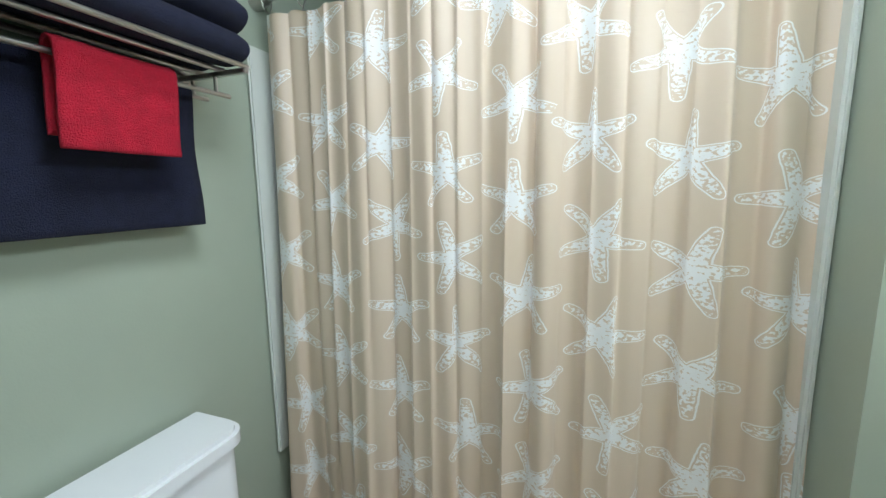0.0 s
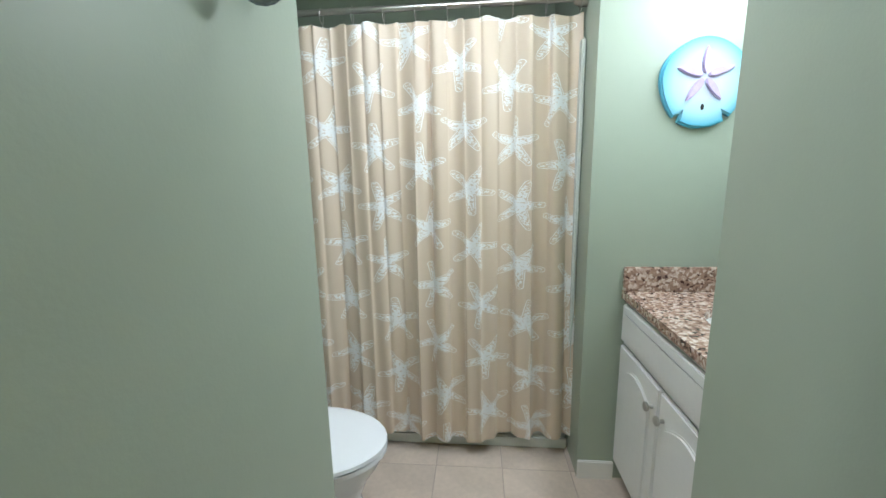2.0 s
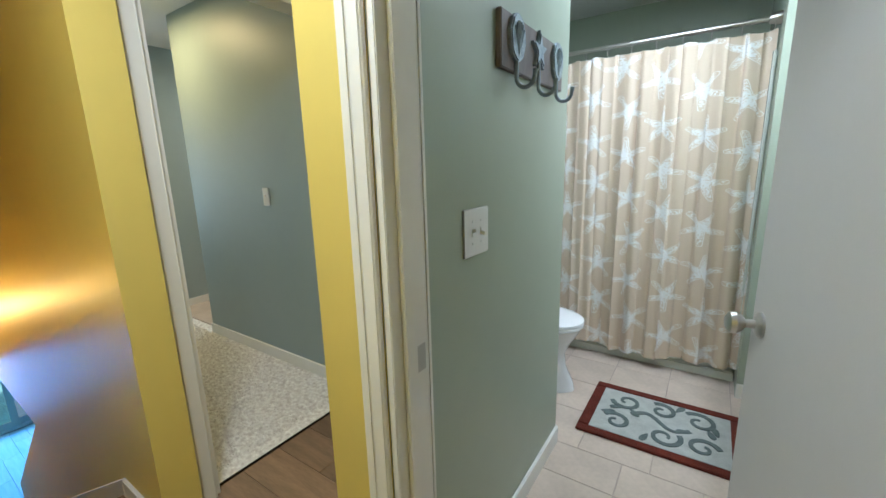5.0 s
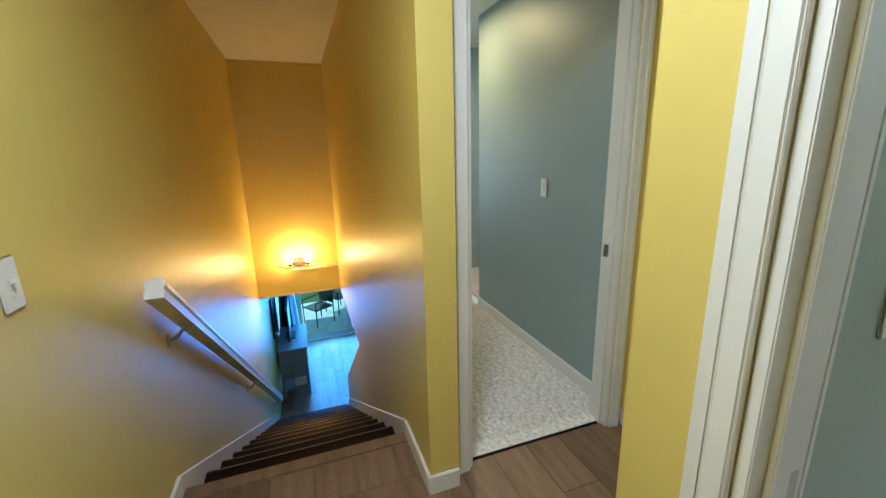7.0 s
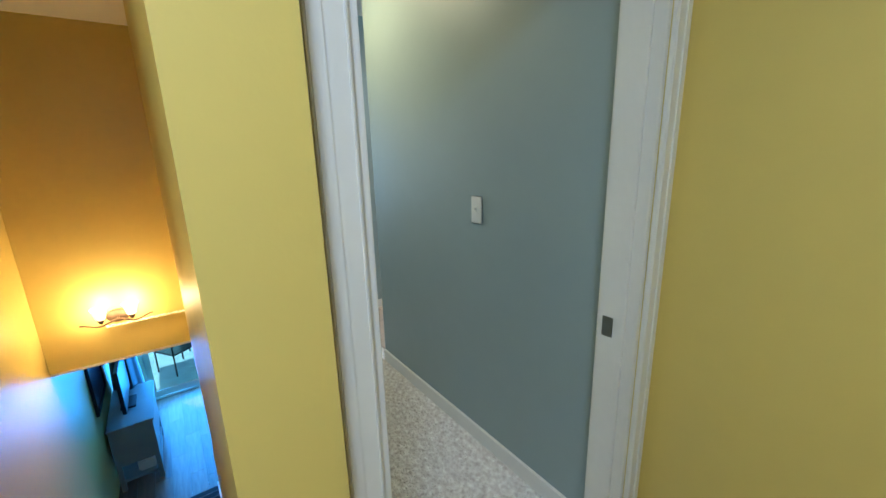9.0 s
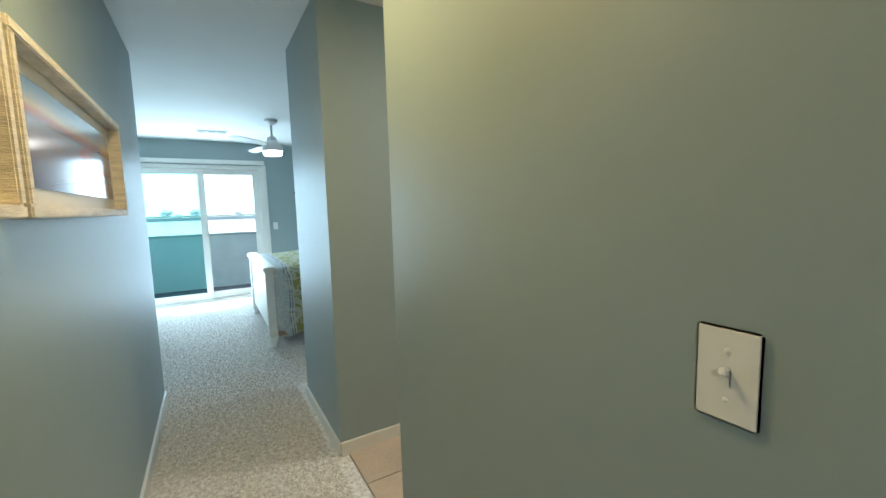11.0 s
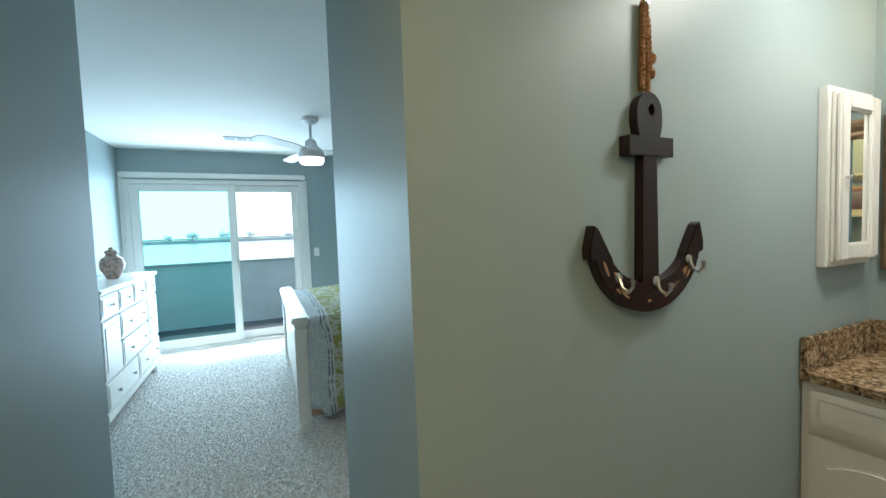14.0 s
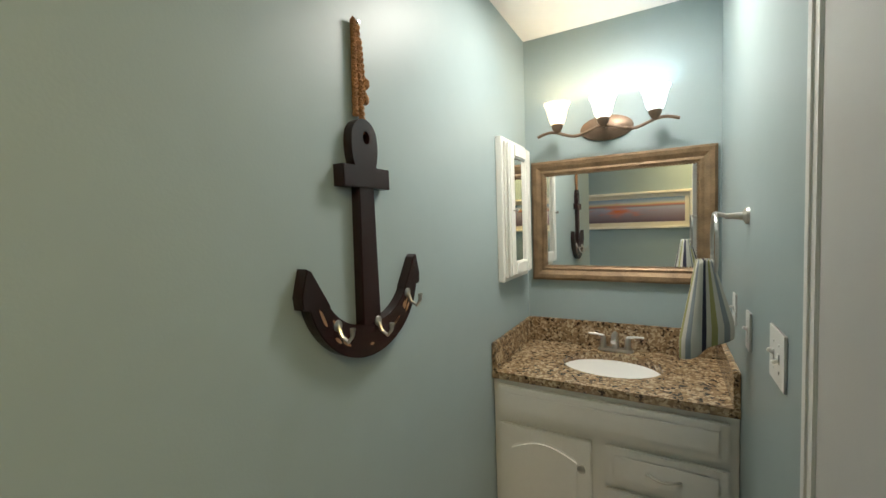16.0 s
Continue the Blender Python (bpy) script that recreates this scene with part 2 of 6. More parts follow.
def stripes_material(name, colours, width, axis="UV"):
    m, nt, b = nodes_of(name)
    N, L = nt.nodes.new, nt.links.new
    uv = N("ShaderNodeTexCoord").outputs["UV"]
    sep = N("ShaderNodeSeparateXYZ")
    L(uv, sep.inputs[0])
    md = N("ShaderNodeMath")
    md.operation = "FLOORED_MODULO"
    L(sep.outputs[0], md.inputs[0])
    md.inputs[1].default_value = width
    dv = N("ShaderNodeMath")
    dv.operation = "DIVIDE"
    L(md.outputs[0], dv.inputs[0])
    dv.inputs[1].default_value = width
    r = N("ShaderNodeValToRGB")
    r.color_ramp.interpolation = "CONSTANT"
    e = r.color_ramp.elements
    e[0].position, e[0].color = colours[0][0], (*colours[0][1], 1)
    e[1].position, e[1].color = colours[1][0], (*colours[1][1], 1)
    for p, c in colours[2:]:
        e.new(p).color = (*c, 1)
    L(dv.outputs[0], r.inputs[0])
    L(r.outputs[0], b.inputs["Base Color"])
    b.inputs["Roughness"].default_value = 0.95
    nz = N("ShaderNodeTexNoise")
    nz.inputs["Scale"].default_value = 350
    bn = N("ShaderNodeBump")
    bn.inputs["Strength"].default_value, bn.inputs["Distance"].default_value = 0.8, 0.006
    L(nz.outputs[0], bn.inputs["Height"])
    L(bn.outputs[0], b.inputs["Normal"])
    return m


STRIPES = stripes_material("striped_terry", [(0.0, (0.72, 0.70, 0.62)), (0.22, (0.03, 0.03, 0.06)), (0.40, (0.72, 0.70, 0.62)), (0.55, (0.42, 0.40, 0.16)), (0.68, (0.72, 0.70, 0.62)), (0.80, (0.30, 0.34, 0.36)), (0.92, (0.72, 0.70, 0.62))], 0.085)


def painting_material():
    """A shore at dusk: pale band of sky above, dark grass and orange patches below."""
    m, nt, b = nodes_of("beach_print")
    N, L = nt.nodes.new, nt.links.new
    uv = N("ShaderNodeTexCoord").outputs["UV"]
    nz = N("ShaderNodeTexNoise")
    nz.inputs["Scale"].default_value, nz.inputs["Detail"].default_value = 3.2, 6
    L(uv, nz.inputs[0])
    sep = N("ShaderNodeSeparateXYZ")
    L(uv, sep.inputs[0])
    a = N("ShaderNodeMath")
    a.operation = "MULTIPLY_ADD"
    L(nz.outputs[0], a.inputs[0])
    a.inputs[1].default_value = 0.10
    L(sep.outputs[1], a.inputs[2])
    r = N("ShaderNodeValToRGB")
    e = r.color_ramp.elements
    e[0].position, e[0].color = 0.10, (0.15, 0.11, 0.14, 1)
    e[1].position, e[1].color = 1.0, (0.22, 0.30, 0.42, 1)
    for p, c in ((0.36, (0.24, 0.19, 0.24)), (0.55, (0.30, 0.27, 0.35)), (0.66, (0.33, 0.35, 0.44)), (0.71, (0.26, 0.17, 0.20)), (0.76, (0.46, 0.20, 0.14)), (0.82, (0.56, 0.45, 0.32)), (0.90, (0.34, 0.39, 0.46))):
        e.new(p).color = (*c, 1)
    L(a.outputs[0], r.inputs[0])
    n2 = N("ShaderNodeTexNoise")
    n2.inputs["Scale"].default_value, n2.inputs["Detail"].default_value = 5.0, 5
    L(uv, n2.inputs[0])
    dx = N("ShaderNodeMath")
    dx.operation = "SUBTRACT"
    L(sep.outputs[0], dx.inputs[0])
    dx.inputs[1].default_value = 0.62
    dxa = N("ShaderNodeMath")
    dxa.operation = "ABSOLUTE"
    L(dx.outputs[0], dxa.inputs[0])
    dy = N("ShaderNodeMath")
    dy.operation = "SUBTRACT"
    L(sep.outputs[1], dy.inputs[0])
    dy.inputs[1].default_value = 0.48
    dya = N("ShaderNodeMath")
    dya.operation = "ABSOLUTE"
    L(dy.outputs[0], dya.inputs[0])
    s = N("ShaderNodeMath")
    s.operation = "ADD"
    L(dxa.outputs[0], s.inputs[0])
    L(dya.outputs[0], s.inputs[1])
    t = N("ShaderNodeMath")
    t.operation = "SUBTRACT"
    L(n2.outputs[0], t.inputs[0])
    L(s.outputs[0], t.inputs[1])
    mr = N("ShaderNodeMapRange")
    mr.inputs["From Min"].default_value, mr.inputs["From Max"].default_value = 0.20, 0.52
    L(t.outputs[0], mr.inputs[0])
    mx = N("ShaderNodeMixRGB")
    L(mr.outputs[0], mx.inputs[0])
    L(r.outputs[0], mx.inputs[1])
    mx.inputs[2].default_value = (0.56, 0.14, 0.05, 1)
    L(mx.outputs[0], b.inputs["Base Color"])
    b.inputs["Roughness"].default_value = 0.12
    return m


PRINT = painting_material()


def quilt_material():
    m, nt, b = nodes_of("quilt_cloth")
    N, L = nt.nodes.new, nt.links.new
    co = N("ShaderNodeTexCoord").outputs["Object"]
    sep = N("ShaderNodeSeparateXYZ")
    L(co, sep.inputs[0])
    nz = N("ShaderNodeTexNoise")
    nz.inputs["Scale"].default_value = 2.2
    L(co, nz.inputs[0])
    band = N("ShaderNodeMath")
    band.operation = "MULTIPLY_ADD"
    L(nz.outputs[0], band.inputs[0])
    band.inputs[1].default_value = 0.12
    L(sep.outputs[1], band.inputs[2])
    fr = N("ShaderNodeMath")
    fr.operation = "FLOORED_MODULO"
    L(band.outputs[0], fr.inputs[0])
    fr.inputs[1].default_value = 0.9
    r = N("ShaderNodeValToRGB")
    r.color_ramp.interpolation = "CONSTANT"
    e = r.color_ramp.elements
    e[0].position, e[0].color = 0.0, (0.50, 0.56, 0.58, 1)
    e[1].position, e[1].color = 0.13, (0.16, 0.22, 0.26, 1)
    for p, c in ((0.142, (0.6, 0.62, 0.6)), (0.155, (0.16, 0.22, 0.26)), (0.167, (0.6, 0.62, 0.6)), (0.18, (0.33, 0.34, 0.12)), (0.50, (0.40, 0.50, 0.54)), (0.72, (0.30, 0.32, 0.13)), (0.84, (0.50, 0.56, 0.58))):
        e.new(p).color = (*c, 1)
    L(fr.outputs[0], r.inputs[0])
    v = N("ShaderNodeTexVoronoi")
    v.inputs["Scale"].default_value = 15
    L(co, v.inputs[0])
    # scrolls: thin contours of a twisted noise
    sc = N("ShaderNodeTexNoise")
    sc.inputs["Scale"].default_value, sc.inputs["Distortion"].default_value = 8, 1.6
    L(co, sc.inputs[0])
    ab = N("ShaderNodeMath")
    ab.operation = "COMPARE"
    L(sc.outputs[0], ab.inputs[0])
    ab.inputs[1].default_value, ab.inputs[2].default_value = 0.5, 0.045
    lt = N("ShaderNodeMath")
    lt.operation = "MAXIMUM"
    L(ab.outputs[0], lt.inputs[0])
    dot = N("ShaderNodeMath")
    dot.operation = "LESS_THAN"
    L(v.outputs["Distance"], dot.inputs[0])
    dot.inputs[1].default_value = 0.22
    L(dot.outputs[0], lt.inputs[1])
    mx = N("ShaderNodeMixRGB")
    fac = N("ShaderNodeMath")
    fac.operation = "MULTIPLY"
    L(lt.outputs[0], fac.inputs[0])
    fac.inputs[1].default_value = 0.65
    L(fac.outputs[0], mx.inputs[0])
    L(r.outputs[0], mx.inputs[1])
    mx.inputs[2].default_value = (0.66, 0.70, 0.66, 1)
    L(mx.outputs[0], b.inputs["Base Color"])
    b.inputs["Roughness"].default_value = 0.9
    bn = N("ShaderNodeBump")
    bn.inputs["Strength"].default_value, bn.inputs["Distance"].default_value = 0.5, 0.01
    L(v.outputs["Distance"], bn.inputs["Height"])
    L(bn.outputs[0], b.inputs["Normal"])
    return m


QUILT = quilt_material()


# ---- mesh helpers ----
def bm_box(x0, x1, y0, y1, z0, z1, bevel=0.0, bm=None, seg=2):
    b = bmesh.new()
    bmesh.ops.create_cube(b, size=1.0, matrix=Matrix.Translation(((x0 + x1) / 2, (y0 + y1) / 2, (z0 + z1) / 2)) @ Matrix.Diagonal((abs(x1 - x0), abs(y1 - y0), abs(z1 - z0), 1)))
    if bevel:
        bmesh.ops.bevel(b, geom=b.edges[:], offset=bevel, segments=seg, affect="EDGES", clamp_overlap=True)
    if bm is None:
        return b
    join(bm, b)
    return bm


def join(bm, other):
    me = bpy.data.meshes.new("tmp")
    other.to_mesh(me)
    other.free()
    bm.from_mesh(me)
    bpy.data.meshes.remove(me)


def bm_lathe(profile, seg=24, m=None):
    """Turned shape from (radius, height) pairs about z."""
    b = bmesh.new()
    rings = []
    for r, z in profile:
        rings.append([b.verts.new((max(r, 1e-4) * math.cos(2 * math.pi * i / seg), max(r, 1e-4) * math.sin(2 * math.pi * i / seg), z)) for i in range(seg)])
    for a, c in zip(rings, rings[1:]):
        for i in range(seg):
            b.faces.new((a[i], a[(i + 1) % seg], c[(i + 1) % seg], c[i]))
    b.faces.new(rings[0][::-1])
    b.faces.new(rings[-1])
    bmesh.ops.recalc_face_normals(b, faces=b.faces[:])
    if m is not None:
        b.transform(m)
    return b


def bm_tube(points, radius, seg=10, taper=None):
    """A round bar along points."""
    b = bmesh.new()
    pts = [Vector(p) for p in points]
    rings = []
    up = Vector((0.123, 0.31, 0.94))
    for i, p in enumerate(pts):
        d = (pts[min(i + 1, len(pts) - 1)] - pts[max(i - 1, 0)]).normalized()
        u = d.cross(up)
        if u.length < 0.05:
            u = d.cross(Vector((1, 0, 0)))
        u.normalize()
        v = d.cross(u)
        r = radius if taper is None else radius * taper[i]
        rings.append([b.verts.new(p + r * (math.cos(2 * math.pi * k / seg) * u + math.sin(2 * math.pi * k / seg) * v)) for k in range(seg)])
    for a, c in zip(rings, rings[1:]):
        for k in range(seg):
            b.faces.new((a[k], a[(k + 1) % seg], c[(k + 1) % seg], c[k]))
    b.faces.new(rings[0][::-1])
    b.faces.new(rings[-1])
    bmesh.ops.recalc_face_normals(b, faces=b.faces[:])
    return b


def bm_prism(outline, depth, bevel=0.0, m=None):
    """A flat outline in x, y, thickened by depth along z."""
    b = bmesh.new()
    lo = [b.verts.new((x, y, 0)) for x, y in outline]
    f = b.faces.new(lo)
    ext = bmesh.ops.extrude_face_region(b, geom=[f])
    top = [v for v in ext["geom"] if isinstance(v, bmesh.types.BMVert)]
    bmesh.ops.translate(b, verts=top, vec=(0, 0, depth))
    bmesh.ops.recalc_face_normals(b, faces=b.faces[:])
    if bevel:
        rim = [e for e in b.edges if abs(e.verts[0].co.z - depth) < 1e-6 and abs(e.verts[1].co.z - depth) < 1e-6]
        bmesh.ops.bevel(b, geom=rim, offset=bevel, segments=2, affect="EDGES", clamp_overlap=True)
    if m is not None:
        b.transform(m)
    return b


def bm_grid(f, nu, nv, thick=0.0):
    """A sheet f(u, v) -> place, with u, v from 0 to 1 as its UV."""
    b = bmesh.new()
    uvl = b.loops.layers.uv.new("UVMap")
    vs = [[b.verts.new(f(i / nu, j / nv)) for j in range(nv + 1)] for i in range(nu + 1)]
    for i in range(nu):
        for j in range(nv):
            fa = b.faces.new((vs[i][j], vs[i + 1][j], vs[i + 1][j + 1], vs[i][j + 1]))
            for lp, (a, c) in zip(fa.loops, ((i, j), (i + 1, j), (i + 1, j + 1), (i, j + 1))):
                lp[uvl].uv = (a / nu, c / nv)
            fa.smooth = True
    return b


def obj(name, bm, material, smooth=False, angle=35):
    me = bpy.data.meshes.new(name)
    bm.to_mesh(me)
    bm.free()
    for mm in material if isinstance(material, (list, tuple)) else (material,):
        me.materials.append(mm)
    if smooth:
        me.polygons.foreach_set("use_smooth", [True] * len(me.polygons))
        me.set_sharp_from_angle(angle=radians(angle))
    return new(name, me)


def part(name, bm, material, parent, label="", smooth=False):
    ob = obj(name, bm, material, smooth)
    ob.parent = parent
    if parent is not None and parent.type == "EMPTY" and parent.parent is None:
        ob.matrix_parent_inverse = Matrix.LocRotScale(parent.location, parent.rotation_euler, None).inverted()
    if label:
        tagged(ob, label)
    return ob


def thing(name, label, category, at=(0, 0, 0), group=""):
    e = new(name)
    e.location = at
    return tagged(e, label, category, group)


def wall(name, x0, x1, y0, y1, z0, z1, base, **faces):
    """A wall block; faces xp, xn, yp, yn may take paints of their own."""
    bm = bm_box(x0, x1, y0, y1, z0, z1)
    mats, idx = [base], {}
    for k, m in faces.items():
        if m not in mats:
            mats.append(m)
        idx[k] = mats.index(m)
    for f in bm.faces:
        n = f.normal
        k = "xp" if n.x > 0.9 else "xn" if n.x < -0.9 else "yp" if n.y > 0.9 else "yn" if n.y < -0.9 else ""
        f.material_index = idx.get(k, 0)
    return tagged(obj(name, bm, mats), kind="structure")


H = 2.44
XL, XH, YH = -0.66, 0.147, 0.150      # towel wall, hook wall, its corner
YT = 1.04                              # corner beside the tub
XB, YBI, YBO = 0.938, -0.915, -1.03     # partition, bathroom door wall
XD, XDI = -0.93, -1.045                 # bedroom door wall
YS, YL, YSR, YSL = -0.04, -0.925, -1.125, -2.125
XA, XN, YN = -3.60, -2.718, 2.023       # anchor wall, nook side wall, nook back
YC = -0.02                             # far wall of the entry beside the closet
XE, XC = -4.755, -4.44
XF, YFL, YFR = -8.54, -1.74, 3.2       # bedroom far wall and sides
ZL = -2.52                             # lower floor
CW = 0.057                             # casing width

# ---- walls ----
wall("wall_bath_left", XL - 0.12, XL, YH, 2.07, 0, H, GREEN)
wall("wall_tub_back", XL, 1.72, 1.95, 2.07, 0, H, GREEN)
wall("wall_bath_end", 0.885, 1.72, YT, 1.95, 0, H, GREEN)
wall("wall_bath_right", 1.60, 1.72, 0.28, YT, 0, H, GREEN)
wall("wall_partition", XB, 1.72, YBI, 0.28, 0, H, GREEN)
wall("wall_hook", -0.006, XH, YBO, YH, 0, H, GREEN, xn=YELLOW, yn=YELLOW)
wall("wall_niche", XD, -0.006, -0.06, YH, 0, H, GREEN, yn=YELLOW)
wall("wall_bath_door_left", XH, 0.178, YBO, YBI, 0, H, GREEN, yn=YELLOW)
wall("wall_bath_door_right", 0.95, 2.2, YBO, YBI, 0, H, GREEN, yn=YELLOW)
wall("wall_bath_door_head", 0.178, 0.95, YBO, YBI, 2.05, H, GREEN, yn=YELLOW)
wall("wall_hall_end", 2.2, 2.32, YSL, YBI, 0, H, YELLOW)
wall("wall_stair_left", -8.0, 2.32, YSL - 0.12, YSL, ZL, H, YELLOW)
wall("wall_door_left", -1.12, -0.87, YSR, -0.998, 0, H, YELLOW, xn=BLUE)
wall("wall_door_left_post", -1.12, XD, -0.998, -0.925, 0, H, YELLOW, xn=BLUE)
wall("wall_door_right", XDI, XD, -0.15, YH, 0, H, YELLOW, xn=BLUE)
wall("wall_door_head", XDI, XD, -0.925, -0.15, 2.05, H, YELLOW, xn=BLUE)
wall("wall_stair_right", XE, -1.12, YSR, YL, -0.36, H, YELLOW, yp=BLUE)
wall("wall_stair_end", XE - 0.12, XE, YSL, YL, -0.32, H, YELLOW, xn=BLUE, yp=BLUE)
knee = bm_prism([(XD, -0.36), (-3.07, -0.36), (-4.85, -1.70), (-4.85, ZL), (XD, ZL)], YL - YSR, m=Matrix(((1, 0, 0, 0), (0, 0, 1, YSR), (0, 1, 0, 0), (0, 0, 0, 1))))
tagged(obj("wall_stair_knee", knee, YELLOW), kind="structure")
wall("wall_entry_end", -4.95, XE - 0.12, YFL, YL, 0, H, BLUE)
wall("wall_entry_right", XN, XDI, YS, YN + 0.1, 0, H, BLUE)
wall("wall_nook_back", XA - 0.1, XN, YN, YN + 0.12, 0, H, BLUE)
wall("wall_closet", XC, XA, YC, YN, 0, H, BLUE)
wall("wall_bed_left", XF, XE - 0.12, YFL - 0.12, YFL, 0, H, BLUE)
wall("wall_bed_front", XC, XC + 0.1, YN, YFR, 0, H, BLUE)
wall("wall_bed_right", XF, XC, YFR, YFR + 0.12, 0, H, BLUE)
SY0, SY1, SZ = -1.70, 0.25, 2.09
wall("wall_far_left", XF - 0.14, XF, YFL - 0.12, SY0, 0, H, BLUE)
wall("wall_far_right", XF - 0.14, XF, SY1, YFR, 0, H, BLUE)
wall("wall_far_head", XF - 0.14, XF, SY0, SY1, SZ, H, BLUE)
# lower storey
wall("wall_lower_far_left", -8.12, -8.0, YSL, -1.85, ZL, -0.05, YELLOW)
wall("wall_lower_far_right", -8.12, -8.0, -0.25, 2.5, ZL, -0.05, BLUE)
wall("wall_lower_far_head", -8.12, -8.0, -1.85, -0.25, -0.45, -0.05, BLUE)
wall("wall_lower_right", -8.0, -0.87, 2.5, 2.6, ZL, -0.05, BLUE)
wall("wall_lower_back", -0.87, -0.75, YSL, 2.6, ZL, -0.05, BLUE)

# ---- floors and ceilings ----
def slab(name, x0, x1, y0, y1, z0, z1, m):
    return tagged(obj(name, bm_box(x0, x1, y0, y1, z0, z1), m), kind="structure")


slab("floor_bath", XL, 1.6, YH, 1.95, -0.06, -0.0025, GROUT)
slab("floor_bath_entry", XH, 0.95, -0.97, YH, -0.06, -0.0025, GROUT)
hall_floor = slab("floor_hall", XD - 0.05, 2.2, YSL, -0.97, -0.06, -0.012, DARKR)
slab("floor_hall_niche", XD - 0.05, -0.006, -0.97, -0.06, -0.06, -0.012, DARKR)
slab("floor_landing", -1.25, XD - 0.05, YSL, YSR, -0.06, -0.012, DARKR)
slab("floor_bedroom", XF, XE - 0.12, YFL, YFR, -0.05, 0.0, CARPET)
slab("floor_entry", XE - 0.12, XD - 0.05, YL, YN, -0.05, 0.0, CARPET)
slab("floor_nook", XA, XN, 0.02, YN, 0.001, 0.006, GROUT)
low_floor = slab("floor_lower", -8.0, -0.87, YSL, 2.5, ZL - 0.06, ZL - 0.012, DARKR)
slab("ceiling_bath", XL, 1.6, YBI, 1.95, H, H + 0.06, CEIL)
slab("ceiling_stair", XE, -1.12, YSL, YSR, H, H + 0.06, CEIL)
slab("ceiling_landing", -1.12, XD, YSL, YSR, H, H + 0.06, CEIL)
slab("ceiling_hall", XD, 2.2, YSL, YBI, H, H + 0.06, CEIL)
slab("ceiling_niche", XD, -0.006, YBI, YH, H, H + 0.06, CEIL)
slab("ceiling_bedroom", XF, XE - 0.12, YFL, YFR, H, H + 0.06, CEIL)
slab("ceiling_entry", XE - 0.12, XDI, YL, YN, H, H + 0.06, CEIL)
slab("ceiling_lower", -8.0, XE - 0.12, YSL, 2.5, -0.15, -0.06, CEIL)
slab("ceiling_lower_side", XE, -0.87, YL, 2.5, -0.15, -0.06, CEIL)

# ---- outdoors ----
GRASS = mat("marsh_grass", (0.10, 0.13, 0.05), 1.0, vary=0.4, scale=0.3)
WATER = mat("marsh_water", (0.45, 0.55, 0.56), 0.18, vary=0.1, scale=0.05)
slab("ground", -900, 300, -600, 600, ZL - 0.5, ZL - 0.2, GRASS)
slab("water", -600, -45, -400, 400, ZL - 0.2, ZL - 0.17, WATER)
# low far shore, distance haze painted into its pale colour
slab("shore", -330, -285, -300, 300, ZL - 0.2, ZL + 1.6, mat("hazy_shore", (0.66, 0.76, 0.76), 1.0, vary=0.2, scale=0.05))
SIDING = mat("grey_siding", (0.78, 0.82, 0.86), 0.6, vary=0.06, scale=5)
slab("balcony_floor", -10.3, XF - 0.14, -2.4, 3.2, -0.2, -0.05, mat("balcony_deck", (0.16, 0.17, 0.19), 0.8, vary=0.2))
slab("patio", -10.6, -8.12, -2.4, 2.5, ZL - 0.2, ZL - 0.05, mat("patio_slab", (0.75, 0.77, 0.78), 0.9, vary=0.15))


def balcony_wall():
    e = thing("balcony_wall", "grey lap-siding balcony parapet with a pale cap", "parapet", (-10.2, 0, 0))
    for i in range(6):
        z = -0.05 + i * 0.165
        b = bm_box(-10.24, -10.2, -2.4, 3.2, z, z + 0.18)
        for v in b.verts:
            if v.co.x > -10.21 and v.co.z < z + 0.01:
                v.co.x += 0.018
        part("board", b, SIDING, e)
    part("cap", bm_box(-10.28, -10.15, -2.4, 3.2, 0.94, 0.98, 0.004), mat("cap_paint", (0.5, 0.55, 0.58), 0.5), e)
    part("end_panel", bm_box(-10.2, XF - 0.15, -2.45, -2.4, -0.05, 0.94), SIDING, e)
    part("end_panel", bm_box(-10.2, XF - 0.15, 3.2, 3.25, -0.05, 0.94), SIDING, e)


balcony_wall()
rng_t = random.Random(4)
# leaf colour is paled to paint haze over the backlit crowns
LEAF_HAZED = mat("hazed_foliage", (0.86, 0.93, 0.94), 0.9, vary=0.1, scale=0.5, island=0.05)
BARK = mat("bark", (0.12, 0.09, 0.07), 0.9, vary=0.3)


def tree(x, y, s):
    z0 = ZL - 0.2
    e = thing("tree", "distant tree by the water, crown paled with painted haze", "tree", (x, y, z0), "trees along the shore")
    part("trunk", bm_tube([(x, y, z0), (x + 0.1 * s, y, z0 + 1.0 * s), (x, y + 0.1 * s, z0 + 1.8 * s)], 0.16 * s, 8, [1, 0.75, 0.45]), BARK, e)
    verts, faces = [], []
    for i in range(260):
        d = Vector((rng_t.gauss(0, 1), rng_t.gauss(0, 1), rng_t.gauss(0, 0.5)))
        d = d.normalized() * (rng_t.random() ** 0.4) * (1.25 + 0.5 * rng_t.random()) * s
        c = Vector((x, y, z0 + 1.9 * s)) + d
        u = Vector((rng_t.gauss(0, 1), rng_t.gauss(0, 1), rng_t.gauss(0, 1))).normalized() * 0.22 * s
        w = u.orthogonal().normalized() * 0.16 * s
        k = len(verts)
        verts += [tuple(c - u), tuple(c + w), tuple(c + u), tuple(c - w)]
        faces.append((k, k + 1, k + 2, k + 3))
    me = bpy.data.meshes.new("crown")
    me.from_pydata(verts, [], faces)
    me.materials.append(LEAF_HAZED)
    ob = new("crown", me)
    ob.parent = e
    ob.matrix_parent_inverse = Matrix.Translation((x, y, z0)).inverted()


